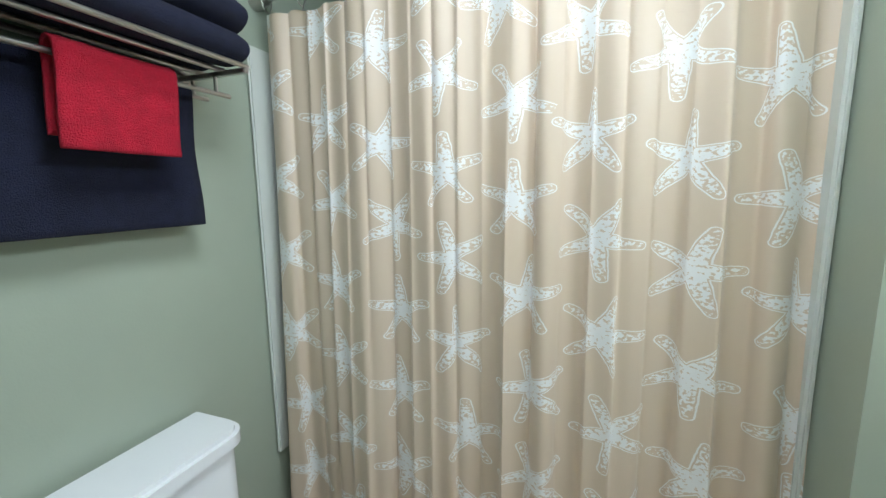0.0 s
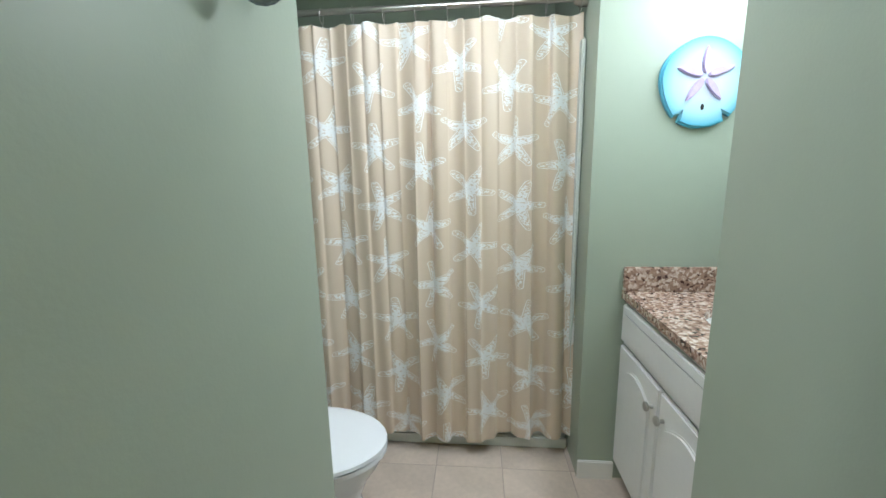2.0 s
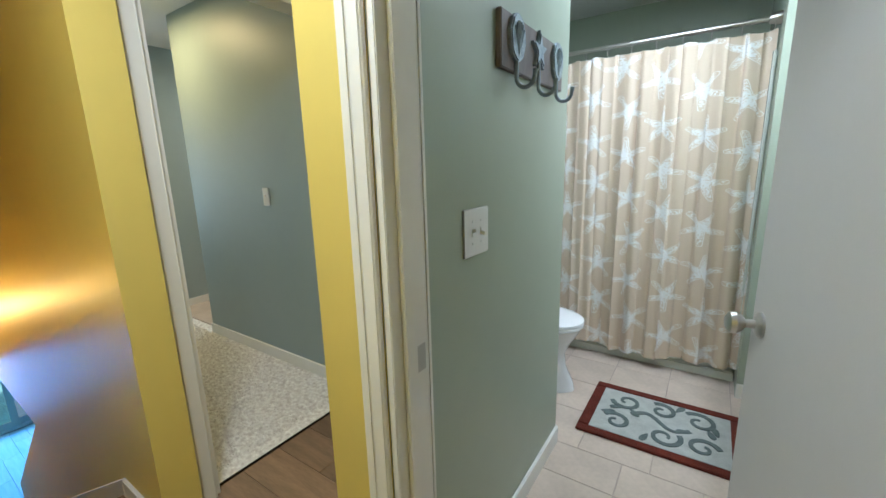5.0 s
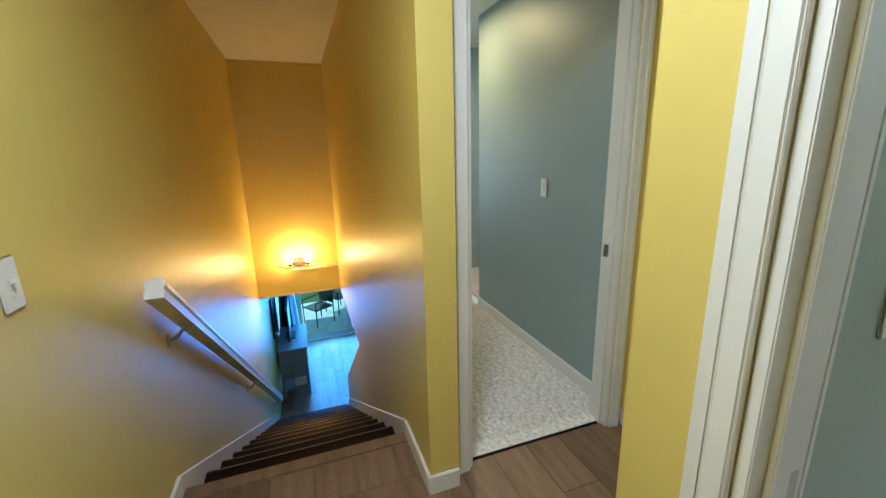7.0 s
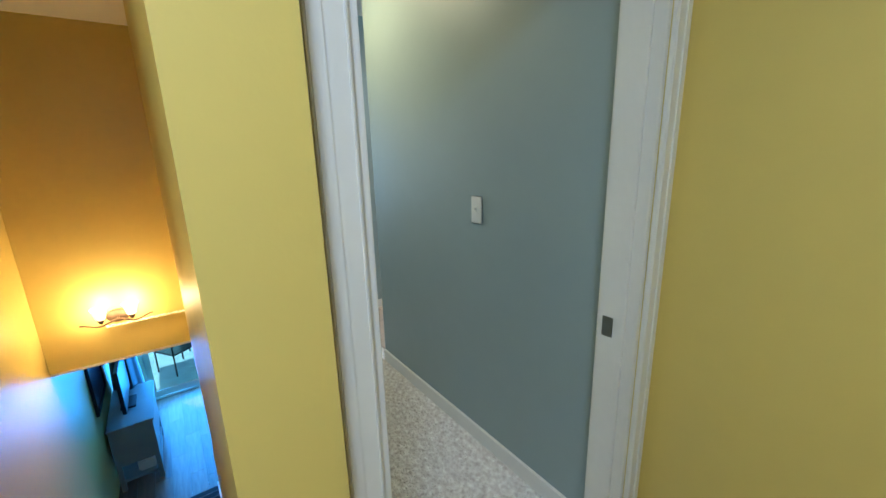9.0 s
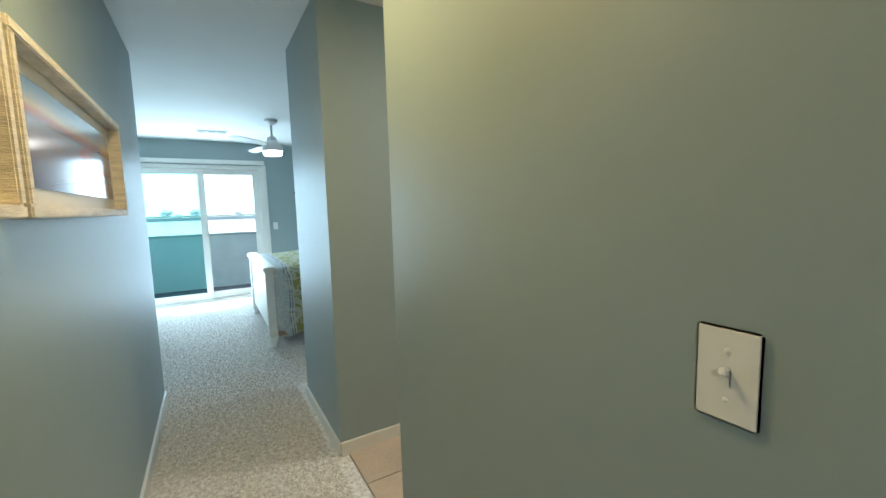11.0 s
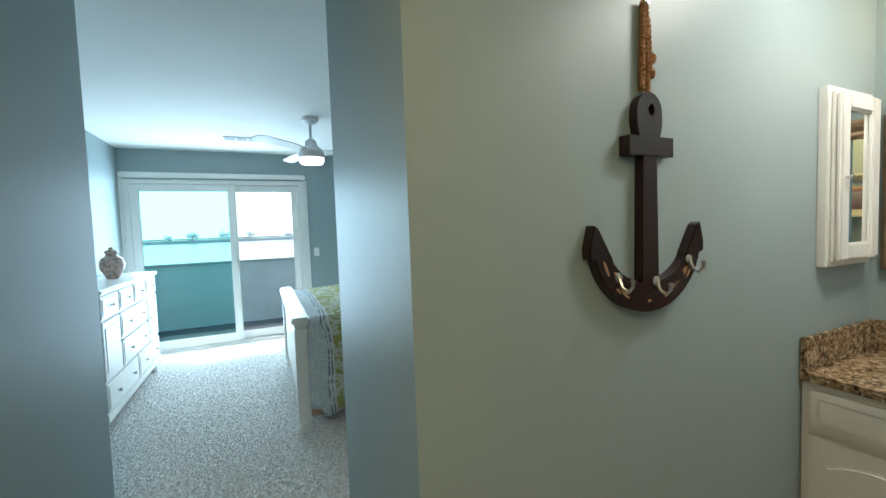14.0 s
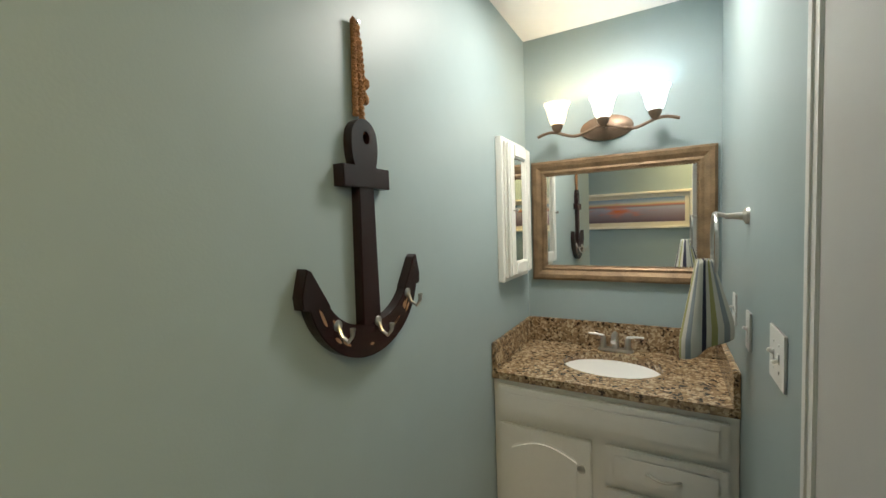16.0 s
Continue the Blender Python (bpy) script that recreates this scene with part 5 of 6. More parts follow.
def console():
    x0, x1, y0, y1 = -6.95, -5.95, -2.10, -1.66
    e = thing("console_cabinet", "grey painted console cabinet with open lower shelf", "cabinet", ((x0 + x1) / 2, (y0 + y1) / 2, ZL))
    zt = ZL + 0.86
    part("top", bm_box(x0 - 0.02, x1 + 0.02, y0, y1 + 0.02, zt - 0.03, zt, 0.006), GREYCAB, e)
    part("body", bm_box(x0, x1, y0 + 0.01, y1, ZL + 0.34, zt - 0.03, 0.003), GREYCAB, e)
    part("shelf", bm_box(x0, x1, y0 + 0.01, y1, ZL + 0.12, ZL + 0.15, 0.003), GREYCAB, e)
    for x in (x0 + 0.025, x1 - 0.025):
        for y in (y0 + 0.035, y1 - 0.025):
            part("leg", bm_box(x - 0.025, x + 0.025, y - 0.025, y + 0.025, ZL, ZL + 0.34, 0.003), GREYCAB, e)
    b = obj("basket", bm_box(x1 - 0.35, x1 - 0.05, y0 + 0.2, y1 - 0.05, ZL + 0.151, ZL + 0.30, 0.02), TRIM)
    tagged(b, "small white box on the console's lower shelf", "box")
    tv = thing("television", "black flat television on the console", "television", (x0 + 0.5, y0 + 0.22, zt))
    part("screen", bm_box(x0 + 0.03, x0 + 0.85, y0 + 0.17, y0 + 0.21, zt + 0.06, zt + 0.62, 0.006), BLACK, tv)
    part("stand", bm_box(x0 + 0.3, x0 + 0.6, y0 + 0.12, y0 + 0.28, zt, zt + 0.02, 0.004), BLACK, tv)
    part("neck", bm_box(x0 + 0.42, x0 + 0.48, y0 + 0.18, y0 + 0.20, zt + 0.02, zt + 0.08), BLACK, tv)
    c = thing("hanging_coat", "dark coats hanging beside the console", "coat", (-7.1, -1.9, ZL + 1.2))

    def f(u, v):
        a = u * 2 * math.pi
        w = 0.10 + 0.12 * (1 - v) ** 0.6
        return (-7.12 + w * 1.1 * math.cos(a) * (1 + 0.12 * math.sin(5 * a)), -1.93 + w * 0.75 * math.sin(a) * (1 + 0.1 * math.sin(4 * a + 1)), ZL + 0.75 + 1.05 * v)
    g = bm_grid(f, 30, 14)
    part("body", g, BLACK, c, smooth=True)
    part("peg_rail", bm_box(-7.3, -6.9, YSL, YSL + 0.025, ZL + 1.75, ZL + 1.83, 0.003), GREYCAB, c)


console()


def picture_frame(name, label, x0, x1, z0, z1, y, side, depth, width, fm, pm, mat_w=0.0):
    """A framed picture on a wall across y; side is where its face looks."""
    e = thing(name, label, "picture", ((x0 + x1) / 2, y, (z0 + z1) / 2))
    s = side
    for (a, b, c, d) in ((x0, x1, z1 - width, z1), (x0, x1, z0, z0 + width), (x0, x0 + width, z0 + width, z1 - width), (x1 - width, x1, z0 + width, z1 - width)):
        p0, p1 = sorted((y, y + s * depth))
        part("frame_bar", bm_box(a, b, p0, p1, c, d, 0.004), fm, e)
    p0, p1 = sorted((y, y + s * 0.010))
    if mat_w:
        part("mount", bm_box(x0 + width, x1 - width, p0, p1, z0 + width, z1 - width), mat("cream_mount", (0.66, 0.60, 0.48), 0.5, vary=0.04), e)
    i = width + mat_w
    b = bmesh.new()
    uvl = b.loops.layers.uv.new("UVMap")
    yy = y + s * 0.013
    co = ((x0 + i, z0 + i, 0, 0), (x1 - i, z0 + i, 1, 0), (x1 - i, z1 - i, 1, 1), (x0 + i, z1 - i, 0, 1))
    vs = [b.verts.new((a, yy, c)) for a, c, _, _ in co]
    f = b.faces.new(vs)
    for lp, (_, _, u, v) in zip(f.loops, co):
        lp[uvl].uv = ((1 - u) if s > 0 else u, v)
    ext = bmesh.ops.extrude_face_region(b, geom=[f])
    bmesh.ops.translate(b, verts=[v for v in ext["geom"] if isinstance(v, bmesh.types.BMVert)], vec=(0, -s * 0.002, 0))
    bmesh.ops.recalc_face_normals(b, faces=b.faces[:])
    part("print", b, pm, e, "glossy print of a shore at dusk")
    return e


PALEF = mat("whitewashed_frame_wood", (0.80, 0.73, 0.62), 0.6, vary=0.22, scale=10, stretch=(1, 1, 8), bump=0.5, bump_scale=60)
picture_frame("framed_picture", "wide shore print at dusk in a whitewashed wooden frame", -3.865, -2.68, 1.365, 1.78, YL, 1, 0.05, 0.028, PALEF, PRINT, 0.045)
picture_frame("framed_picture", "second shore print in a whitewashed frame beside the first", -2.65, -1.465, 1.365, 1.78, YL, 1, 0.05, 0.028, PALEF, PRINT, 0.045)
picture_frame("framed_picture", "dark framed picture on the stair wall below", -6.7, -5.9, ZL + 1.1, ZL + 1.75, YSL, 1, 0.03, 0.03, BLACK, mat("dim_print", (0.10, 0.12, 0.15), 0.3, vary=0.4, scale=4), 0.0)


# ---- nook: anchor, cabinet, mirror, lamp, vanity ----
def anchor():
    cy, x = 0.655, XA
    e = thing("anchor_decoration", "dark stained wooden anchor with metal hooks, hung by jute rope", "wall decor", (x, cy, 1.45))
    m = Matrix(((0, 0, 1, x), (1, 0, 0, cy), (0, 1, 0, -0.010), (0, 0, 0, 1)))
    T = 0.026
    # shank, stock and ring
    part("shank", bm_prism([(-0.034, 1.22), (0.034, 1.22), (0.027, 1.605), (-0.027, 1.605)], T, 0.002, m), DARKW, e)
    part("stock", bm_prism([(-0.085, 1.580), (0.085, 1.580), (0.085, 1.631), (-0.085, 1.631)], T + 0.006, 0.002, m), DARKW, e)
    b = bmesh.new()
    seg = 28
    out, inn = [], []
    for k in range(seg):
        sn, cs = math.sin(2 * math.pi * k / seg), math.cos(2 * math.pi * k / seg)
        low = max(0.0, -cs)
        out.append((0.047 * sn * (1 - 0.25 * low) + 0.020 * low * (1 if sn > 0 else -1 if sn < 0 else 0), 1.695 + (0.052 if cs > 0 else 0.078) * cs))
        inn.append((0.006 + 0.012 * sn, 1.702 + 0.016 * cs))
    vs = [[b.verts.new((p[0], p[1], z)) for p in ring] for ring, z in ((out, 0), (out, T), (inn, T), (inn, 0))]
    for r in range(4):
        A, B = vs[r], vs[(r + 1) % 4]
        for k in range(seg):
            b.faces.new((A[k], A[(k + 1) % seg], B[(k + 1) % seg], B[k]))
    bmesh.ops.recalc_face_normals(b, faces=b.faces[:])
    b.transform(m)
    part("eye", b, DARKW, e)
    # crescent arms with pointed flukes
    o = []
    for k in range(25):
        a = math.radians(194 + 152 * k / 24)
        o.append((0.206 * math.cos(a), 1.362 + 0.197 * math.sin(a)))
    o += [(0.216, 1.318), (0.219, 1.345), (0.203, 1.402), (0.190, 1.395), (0.140, 1.312), (0.163, 1.316)]
    for k in range(25):
        a = math.radians(338 - 136 * k / 24)
        o.append((0.158 * math.cos(a), 1.362 + 0.118 * math.sin(a)))
    o += [(-0.163, 1.316), (-0.140, 1.312), (-0.190, 1.395), (-0.203, 1.402), (-0.219, 1.345), (-0.216, 1.318)]
    part("crescent", bm_prism(o, T + 0.003, 0.003, m), DARKW, e, "curved anchor arms with worn edges")
    rr = random.Random(3)
    for k in range(14):
        a = math.radians(rr.uniform(195, 345))
        rad = rr.uniform(0.160, 0.185)
        w = rr.uniform(0.004, 0.02)
        po = [(w * math.cos(t) * (1 + 0.3 * rr.random()), 0.004 * math.sin(t)) for t in [q * math.pi / 5 for q in range(10)]]
        part("worn_patch", bm_prism(po, 0.0006, 0, m @ Matrix.Translation((rad * math.cos(a), 1.362 + rad * 0.95 * math.sin(a), T + 0.003)) @ Matrix.Rotation(a + math.pi / 2, 4, "Z")), WORN, e)
    for px, pz in ((-0.125, 1.245), (0.015, 1.225), (0.150, 1.275)):
        bx = x + T + 0.003
        h = part("hook", bm_tube([(bx, cy + px, pz + 0.015), (bx + 0.012, cy + px, pz - 0.012), (bx + 0.03, cy + px, pz - 0.022), (bx + 0.042, cy + px, pz - 0.008), (bx + 0.044, cy + px, pz + 0.01)], 0.0045, 8, [1.4, 1, 1, 1, 1.5]), STEEL, e, "nickel coat hook", True)
        part("hook_plate", bm_lathe([(0.013, 0), (0.012, 0.003), (0.004, 0.005)], 14, Matrix.Translation((bx, cy + px, pz + 0.012)) @ Matrix.Rotation(radians(90), 4, "Y")), STEEL, h)
    for off, z0, z1, tw in ((-0.013, 1.745, 1.975, 0), (0.010, 1.705, 1.965, 2), (0.020, 1.79, 1.93, 4)):
        for q in range(2):
            pts = []
            n = 60
            for k in range(n + 1):
                t = k / n
                a = t * (z1 - z0) * 230 + q * math.pi + tw
                pts.append((x + 0.012 + 0.004 * math.cos(a), cy + off * (1 - 0.5 * t) + 0.004 * math.sin(a), z0 + (z1 - z0) * t))
            part("rope", bm_tube(pts, 0.0052, 6), ROPE, e, "twisted jute rope")
    for yy, z in ((0.022, 1.79), (0.026, 1.83)):
        part("rope_knot", bm_lathe([(0.006, -0.012), (0.010, -0.006), (0.010, 0.006), (0.006, 0.012)], 10, Matrix.Translation((x + 0.014, cy + yy, z))), ROPE, e)
    part("nail", bm_tube([(x, cy, 1.968), (x + 0.025, cy, 1.968)], 0.004, 8), STEEL, e)


anchor()


def medicine_cabinet():
    y0, y1, z0, z1 = 1.575, 1.92, 1.205, 1.862
    e = thing("medicine_cabinet", "white framed mirrored medicine cabinet on the wall", "cabinet", (XA, (y0 + y1) / 2, z0))
    x1 = XA + 0.03
    part("body", bm_box(XA, x1, y0, y1, z0, z1, 0.003), WHITEWOOD, e)
    d = part("door", bm_box(x1 + 0.001, x1 + 0.012, y0 + 0.018, y1 - 0.018, z0 + 0.02, z1 - 0.02, 0.003), WHITEWOOD, e)
    w = 0.062
    a0, a1, c0, c1 = y0 + 0.022, y1 - 0.022, z0 + 0.024, z1 - 0.024
    for q in ((a0, a0 + w, c0, c1), (a1 - w, a1, c0, c1), (a0 + w, a1 - w, c0, c0 + w), (a0 + w, a1 - w, c1 - w, c1)):
        part("rail", bm_box(x1 + 0.011, x1 + 0.032, *q, 0.007), WHITEWOOD, d)
    part("mirror", bm_box(x1 + 0.0125, x1 + 0.017, a0 + w, a1 - w, c0 + w, c1 - w), MIRROR, d, "mirror glass")
    part("knob", bm_lathe([(0.004, 0), (0.004, 0.012), (0.009, 0.016), (0.009, 0.022), (0.003, 0.026)], 12, Matrix.Translation((x1 + 0.03, a0 + 0.03, 1.53)) @ Matrix.Rotation(radians(90), 4, "Y")), STEEL, d, "small nickel knob", True)


medicine_cabinet()


def wall_mirror():
    x0, x1, z0, z1, y = -3.565, -2.735, 1.165, 1.79, YN
    e = thing("wall_mirror", "mirror in a moulded antique gold-brown frame with beaded inner edge", "mirror", ((x0 + x1) / 2, y, (z0 + z1) / 2))
    w = 0.075
    o = [(0.0, 0.0), (0.0, 0.022), (0.012, 0.032), (0.03, 0.030), (0.05, 0.020), (0.062, 0.022), (w, 0.014), (w, 0.0)]
    corners = [(x0, z0), (x1, z0), (x1, z1), (x0, z1)]
    inw = [(1, 1), (-1, 1), (-1, -1), (1, -1)]
    for k in range(4):
        b = bmesh.new()
        rings = []
        for c in (k, (k + 1) % 4):
            rings.append([b.verts.new((corners[c][0] + inw[c][0] * d, y - h, corners[c][1] + inw[c][1] * d)) for d, h in o])
        n = len(o)
        for i in range(n):
            b.faces.new((rings[0][i], rings[0][(i + 1) % n], rings[1][(i + 1) % n], rings[1][i]))
        b.faces.new(rings[0])
        b.faces.new(rings[1][::-1])
        bmesh.ops.recalc_face_normals(b, faces=b.faces[:])
        part("frame_bar", b, GOLDF, e)
    part("glass", bm_box(x0 + w - 0.004, x1 - w + 0.004, y - 0.008, y - 0.002, z0 + w - 0.004, z1 - w + 0.004), MIRROR, e, "mirror glass")
    b = bmesh.new()
    bead = bm_lathe([(0.001, -0.005), (0.0045, -0.002), (0.0045, 0.002), (0.001, 0.005)], 6)
    me = bpy.data.meshes.new("bead")
    bead.to_mesh(me)
    bead.free()
    n1, n2 = 52, 36
    places = [(x0 + w + (x1 - x0 - 2 * w) * k / n1, zz) for k in range(n1 + 1) for zz in (z0 + w, z1 - w)] + [(xx, z0 + w + (z1 - z0 - 2 * w) * k / n2) for k in range(1, n2) for xx in (x0 + w, x1 - w)]
    for px, pz in places:
        k = bmesh.new()
        k.from_mesh(me)
        k.transform(Matrix.Translation((px, y - 0.016, pz)))
        join(b, k)
    tagged(part("beading", b, GOLDF, e, "row of small dark beads"), kind="stuff")


wall_mirror()


def vanity_light():
    y = YN
    e = thing("vanity_light", "bronze three-shade vanity light, lit", "wall lamp", (-3.19, y, 1.93))
    part("back_plate", bm_lathe([(0.062, 0), (0.060, 0.012), (0.045, 0.022), (0.02, 0.028)], 28, Matrix.Translation((-3.19, y, 1.925)) @ Matrix.Diagonal((2.0, 1, 1, 1)) @ Matrix.Rotation(radians(90), 4, "X")), BRONZE, e, smooth=True)
    part("arm", bm_tube([(-3.19, y - 0.02, 1.93), (-3.19, y - 0.11, 1.905)], 0.010, 10), BRONZE, e, smooth=True)
    part("bar", bm_tube(wave_bar(40, lambda u: (-3.50 + 0.62 * u, y - 0.11, 1.90 + 0.016 * math.cos((u - 0.5) * 5 * math.pi))), 0.0075, 10), BRONZE, e, smooth=True)
    for k, x in enumerate((-3.402, -3.19, -2.974)):
        shade(x, y - 0.11, 1.95, (GLOW, GLOWN, GLOWC)[k], e, 1.2)


GLOWN = mat("frosted_glass_white", (0.9, 0.88, 0.8), 0.5, emit=(1.0, 0.9, 0.72), strength=1.6)
vanity_light()

MN = Matrix.Translation((XA, YN - 0.545, 0))


def nook_vanity():
    w = XN - XA
    e = thing("vanity_cabinet", "white painted vanity with arched door, drawers and nickel hardware", "vanity", (0, 0, 0))
    part("body", bm_box(0.002, w - 0.002, 0.022, 0.543, 0.09, 0.80), CABW, e)
    part("toe_kick", bm_box(0.01, w - 0.01, 0.07, 0.10, 0.006, 0.09), CABW, e)
    part("face_frame", bm_box(0.002, w - 0.002, 0.008, 0.022, 0.09, 0.80, 0.002), CABW, e)
    cabinet_door(e, 0.03, w - 0.03, 0.635, 0.775, 0.008, None, False)
    cabinet_door(e, 0.03, 0.41, 0.11, 0.61, 0.008, None, True, knob=(0.375, 0.50))
    for z0, z1 in ((0.46, 0.61), (0.29, 0.44), (0.11, 0.27)):
        cabinet_door(e, 0.46, w - 0.03, z0, z1, 0.008, None, False, pull=(0.46 + (w - 0.49) / 2, (z0 + z1) / 2))
    e.matrix_world = MN
    counter("stone_worktop", "gold-brown speckled granite vanity top with splash boards", 0.002, w - 0.002, -0.012, 0.543, 0.832, 0.45, 0.27, 0.205, 0.155, MN,
            [(0.002, 0.022, -0.012, 0.543, 0.832, 0.957), (0.022, w - 0.022, 0.523, 0.543, 0.832, 0.957), (w - 0.022, w - 0.002, -0.012, 0.543, 0.832, 0.957)], GRAN_N)


nook_vanity()
faucet(MN @ Matrix.Translation((0.45, 0.475, 0.832)))


def striped_towel():
    x, y, z = XN, 1.374, 1.47
    e = thing("towel_ring", "nickel towel ring on the nook wall", "towel ring", (x, y, z))
    part("mount", bm_lathe([(0.026, 0), (0.024, 0.008), (0.012, 0.016), (0.008, 0.06)], 18, Matrix.Translation((x, y, z)) @ Matrix.Rotation(radians(-90), 4, "Y")), STEEL, e, smooth=True)
    cx = x - 0.085
    pts = [(cx, y - 0.085 * math.sin(t) * 0.9, z - 0.085 + 0.095 * math.cos(t)) for t in [k * 2 * math.pi / 28 for k in range(29)]]
    part("arm", bm_tube([(x - 0.05, y, z), (cx, y, z + 0.01)], 0.007, 10), STEEL, e, smooth=True)
    part("ring", bm_tube(pts, 0.0055, 10), STEEL, e, smooth=True)

    def f(u, v):
        a = u * 2 * math.pi
        s = 1 - v
        w = 0.034 + 0.066 * min(1, s * 1.25)
        k = 1.0 + 0.26 * math.sin(a * 3 + 1) * s ** 0.3
        return (cx - 0.03 + 0.62 * w * math.cos(a) * k + 0.3 * w * math.sin(a), y - 0.03 + w * math.sin(a) * k, z - 0.13 - 0.265 * s + 0.025 * math.sin(a + 1) * s)

    b = bm_grid(f, 60, 24)
    uvl = b.loops.layers.uv.active
    for fa in b.faces:
        for lp in fa.loops:
            lp[uvl].uv = (lp[uvl].uv[0] * 0.34, lp[uvl].uv[1])
    ob = obj("hand_towel", b, STRIPES)
    md = ob.modifiers.new("thick", "SOLIDIFY")
    md.thickness = 0.005
    tagged(ob, "white towel with black, olive and grey stripes on the ring", "towel")


striped_towel()
switch_plate("light_switch", (XN, 0.985, 1.16), "-x", 2, "white two-toggle light switch on the nook wall", hgt=0.125)
switch_plate("power_outlet", (XN, 1.335, 1.13), "-x", 1, "white outlet plate beside the vanity")
switch_plate("power_outlet", (XN, 1.61, 1.14), "-x", 1, "white outlet plate above the granite top")
# side door of the nook
casing_profile("door_casing_nook", "y", XN, 0.10, 0.695, 2.03, -1, None)
nd = thing("door", "closed white painted flush door in the nook", "door", (XN, 0.4, 0))
part("leaf", bm_box(XN - 0.012, XN - 0.002, 0.104, 0.691, 0.012, 2.028, 0.002), DOOR, nd)

# ---- bedroom ----
def ceiling_fan():
    x, y = -6.67, 0.17
    e = thing("ceiling_fan", "white ceiling fan with three blades and a lit lamp", "ceiling fan", (x, y, H))
    FW = mat("fan_white", (0.75, 0.75, 0.75), 0.4)
    part("canopy", bm_lathe([(0.075, 0), (0.075, -0.03), (0.03, -0.06), (0.014, -0.065)], 24, Matrix.Translation((x, y, H))), FW, e, smooth=True)
    part("rod", bm_lathe([(0.013, 0), (0.013, -0.16)], 12, Matrix.Translation((x, y, H - 0.06))), FW, e, smooth=True)
    part("motor", bm_lathe([(0.02, 0), (0.05, -0.02), (0.055, -0.06), (0.10, -0.10), (0.115, -0.13), (0.115, -0.17), (0.10, -0.18)], 28, Matrix.Translation((x, y, H - 0.19))), FW, e, smooth=True)
    part("lamp", bm_lathe([(0.105, 0), (0.105, -0.03), (0.09, -0.045), (0.0, -0.05)], 28, Matrix.Translation((x, y, H - 0.37))), mat("fan_lamp_glass", (0.9, 0.9, 0.88), 0.4, emit=(1, 0.95, 0.85), strength=9), e, "lit frosted disc lamp", True)
    for k in range(3):
        a = radians(75 + 120 * k)
        o = [(0.10, -0.03), (0.30, -0.06), (0.62, -0.055), (0.655, -0.03), (0.655, 0.03), (0.62, 0.055), (0.30, 0.06), (0.10, 0.03)]
        b = bm_prism(o, 0.008, 0.002, Matrix.Translation((x, y, H - 0.30)) @ Matrix.Rotation(a, 4, "Z") @ Matrix.Rotation(radians(10), 4, "X"))
        part("blade", b, FW, e)


ceiling_fan()


def vent():
    e = thing("ceiling_vent", "white slotted ceiling air vent", "vent", (-7.69, -0.42, H))
    part("frame", bm_box(-7.77, -7.61, -0.60, -0.24, H - 0.012, H, 0.004), TRIM, e)
    for k in range(3):
        part("slat", bm_box(-7.75, -7.63, -0.585 + 0.115 * k, -0.485 + 0.115 * k, H - 0.014, H - 0.0115), GREYCAB, e)


vent()
e = thing("roller_shade", "white roller shade headrail above the glass door", "blind", (XF, -0.7, 2.13))
part("headrail", bm_box(XF, XF + 0.07, SY0 - 0.03, SY1 + 0.04, 2.10, 2.165, 0.012), TRIM, e)
part("cord", bm_tube([(XF + 0.03, SY1 + 0.02, 2.10), (XF + 0.03, SY1 + 0.02, 1.4)], 0.003, 6), TRIM, e)
for a0, a1 in ((SY0 - 0.06, SY0), (SY1, SY1 + 0.06)):
    strip("trim_slider", XF, XF + 0.018, a0, a1, 0.0, 2.10)


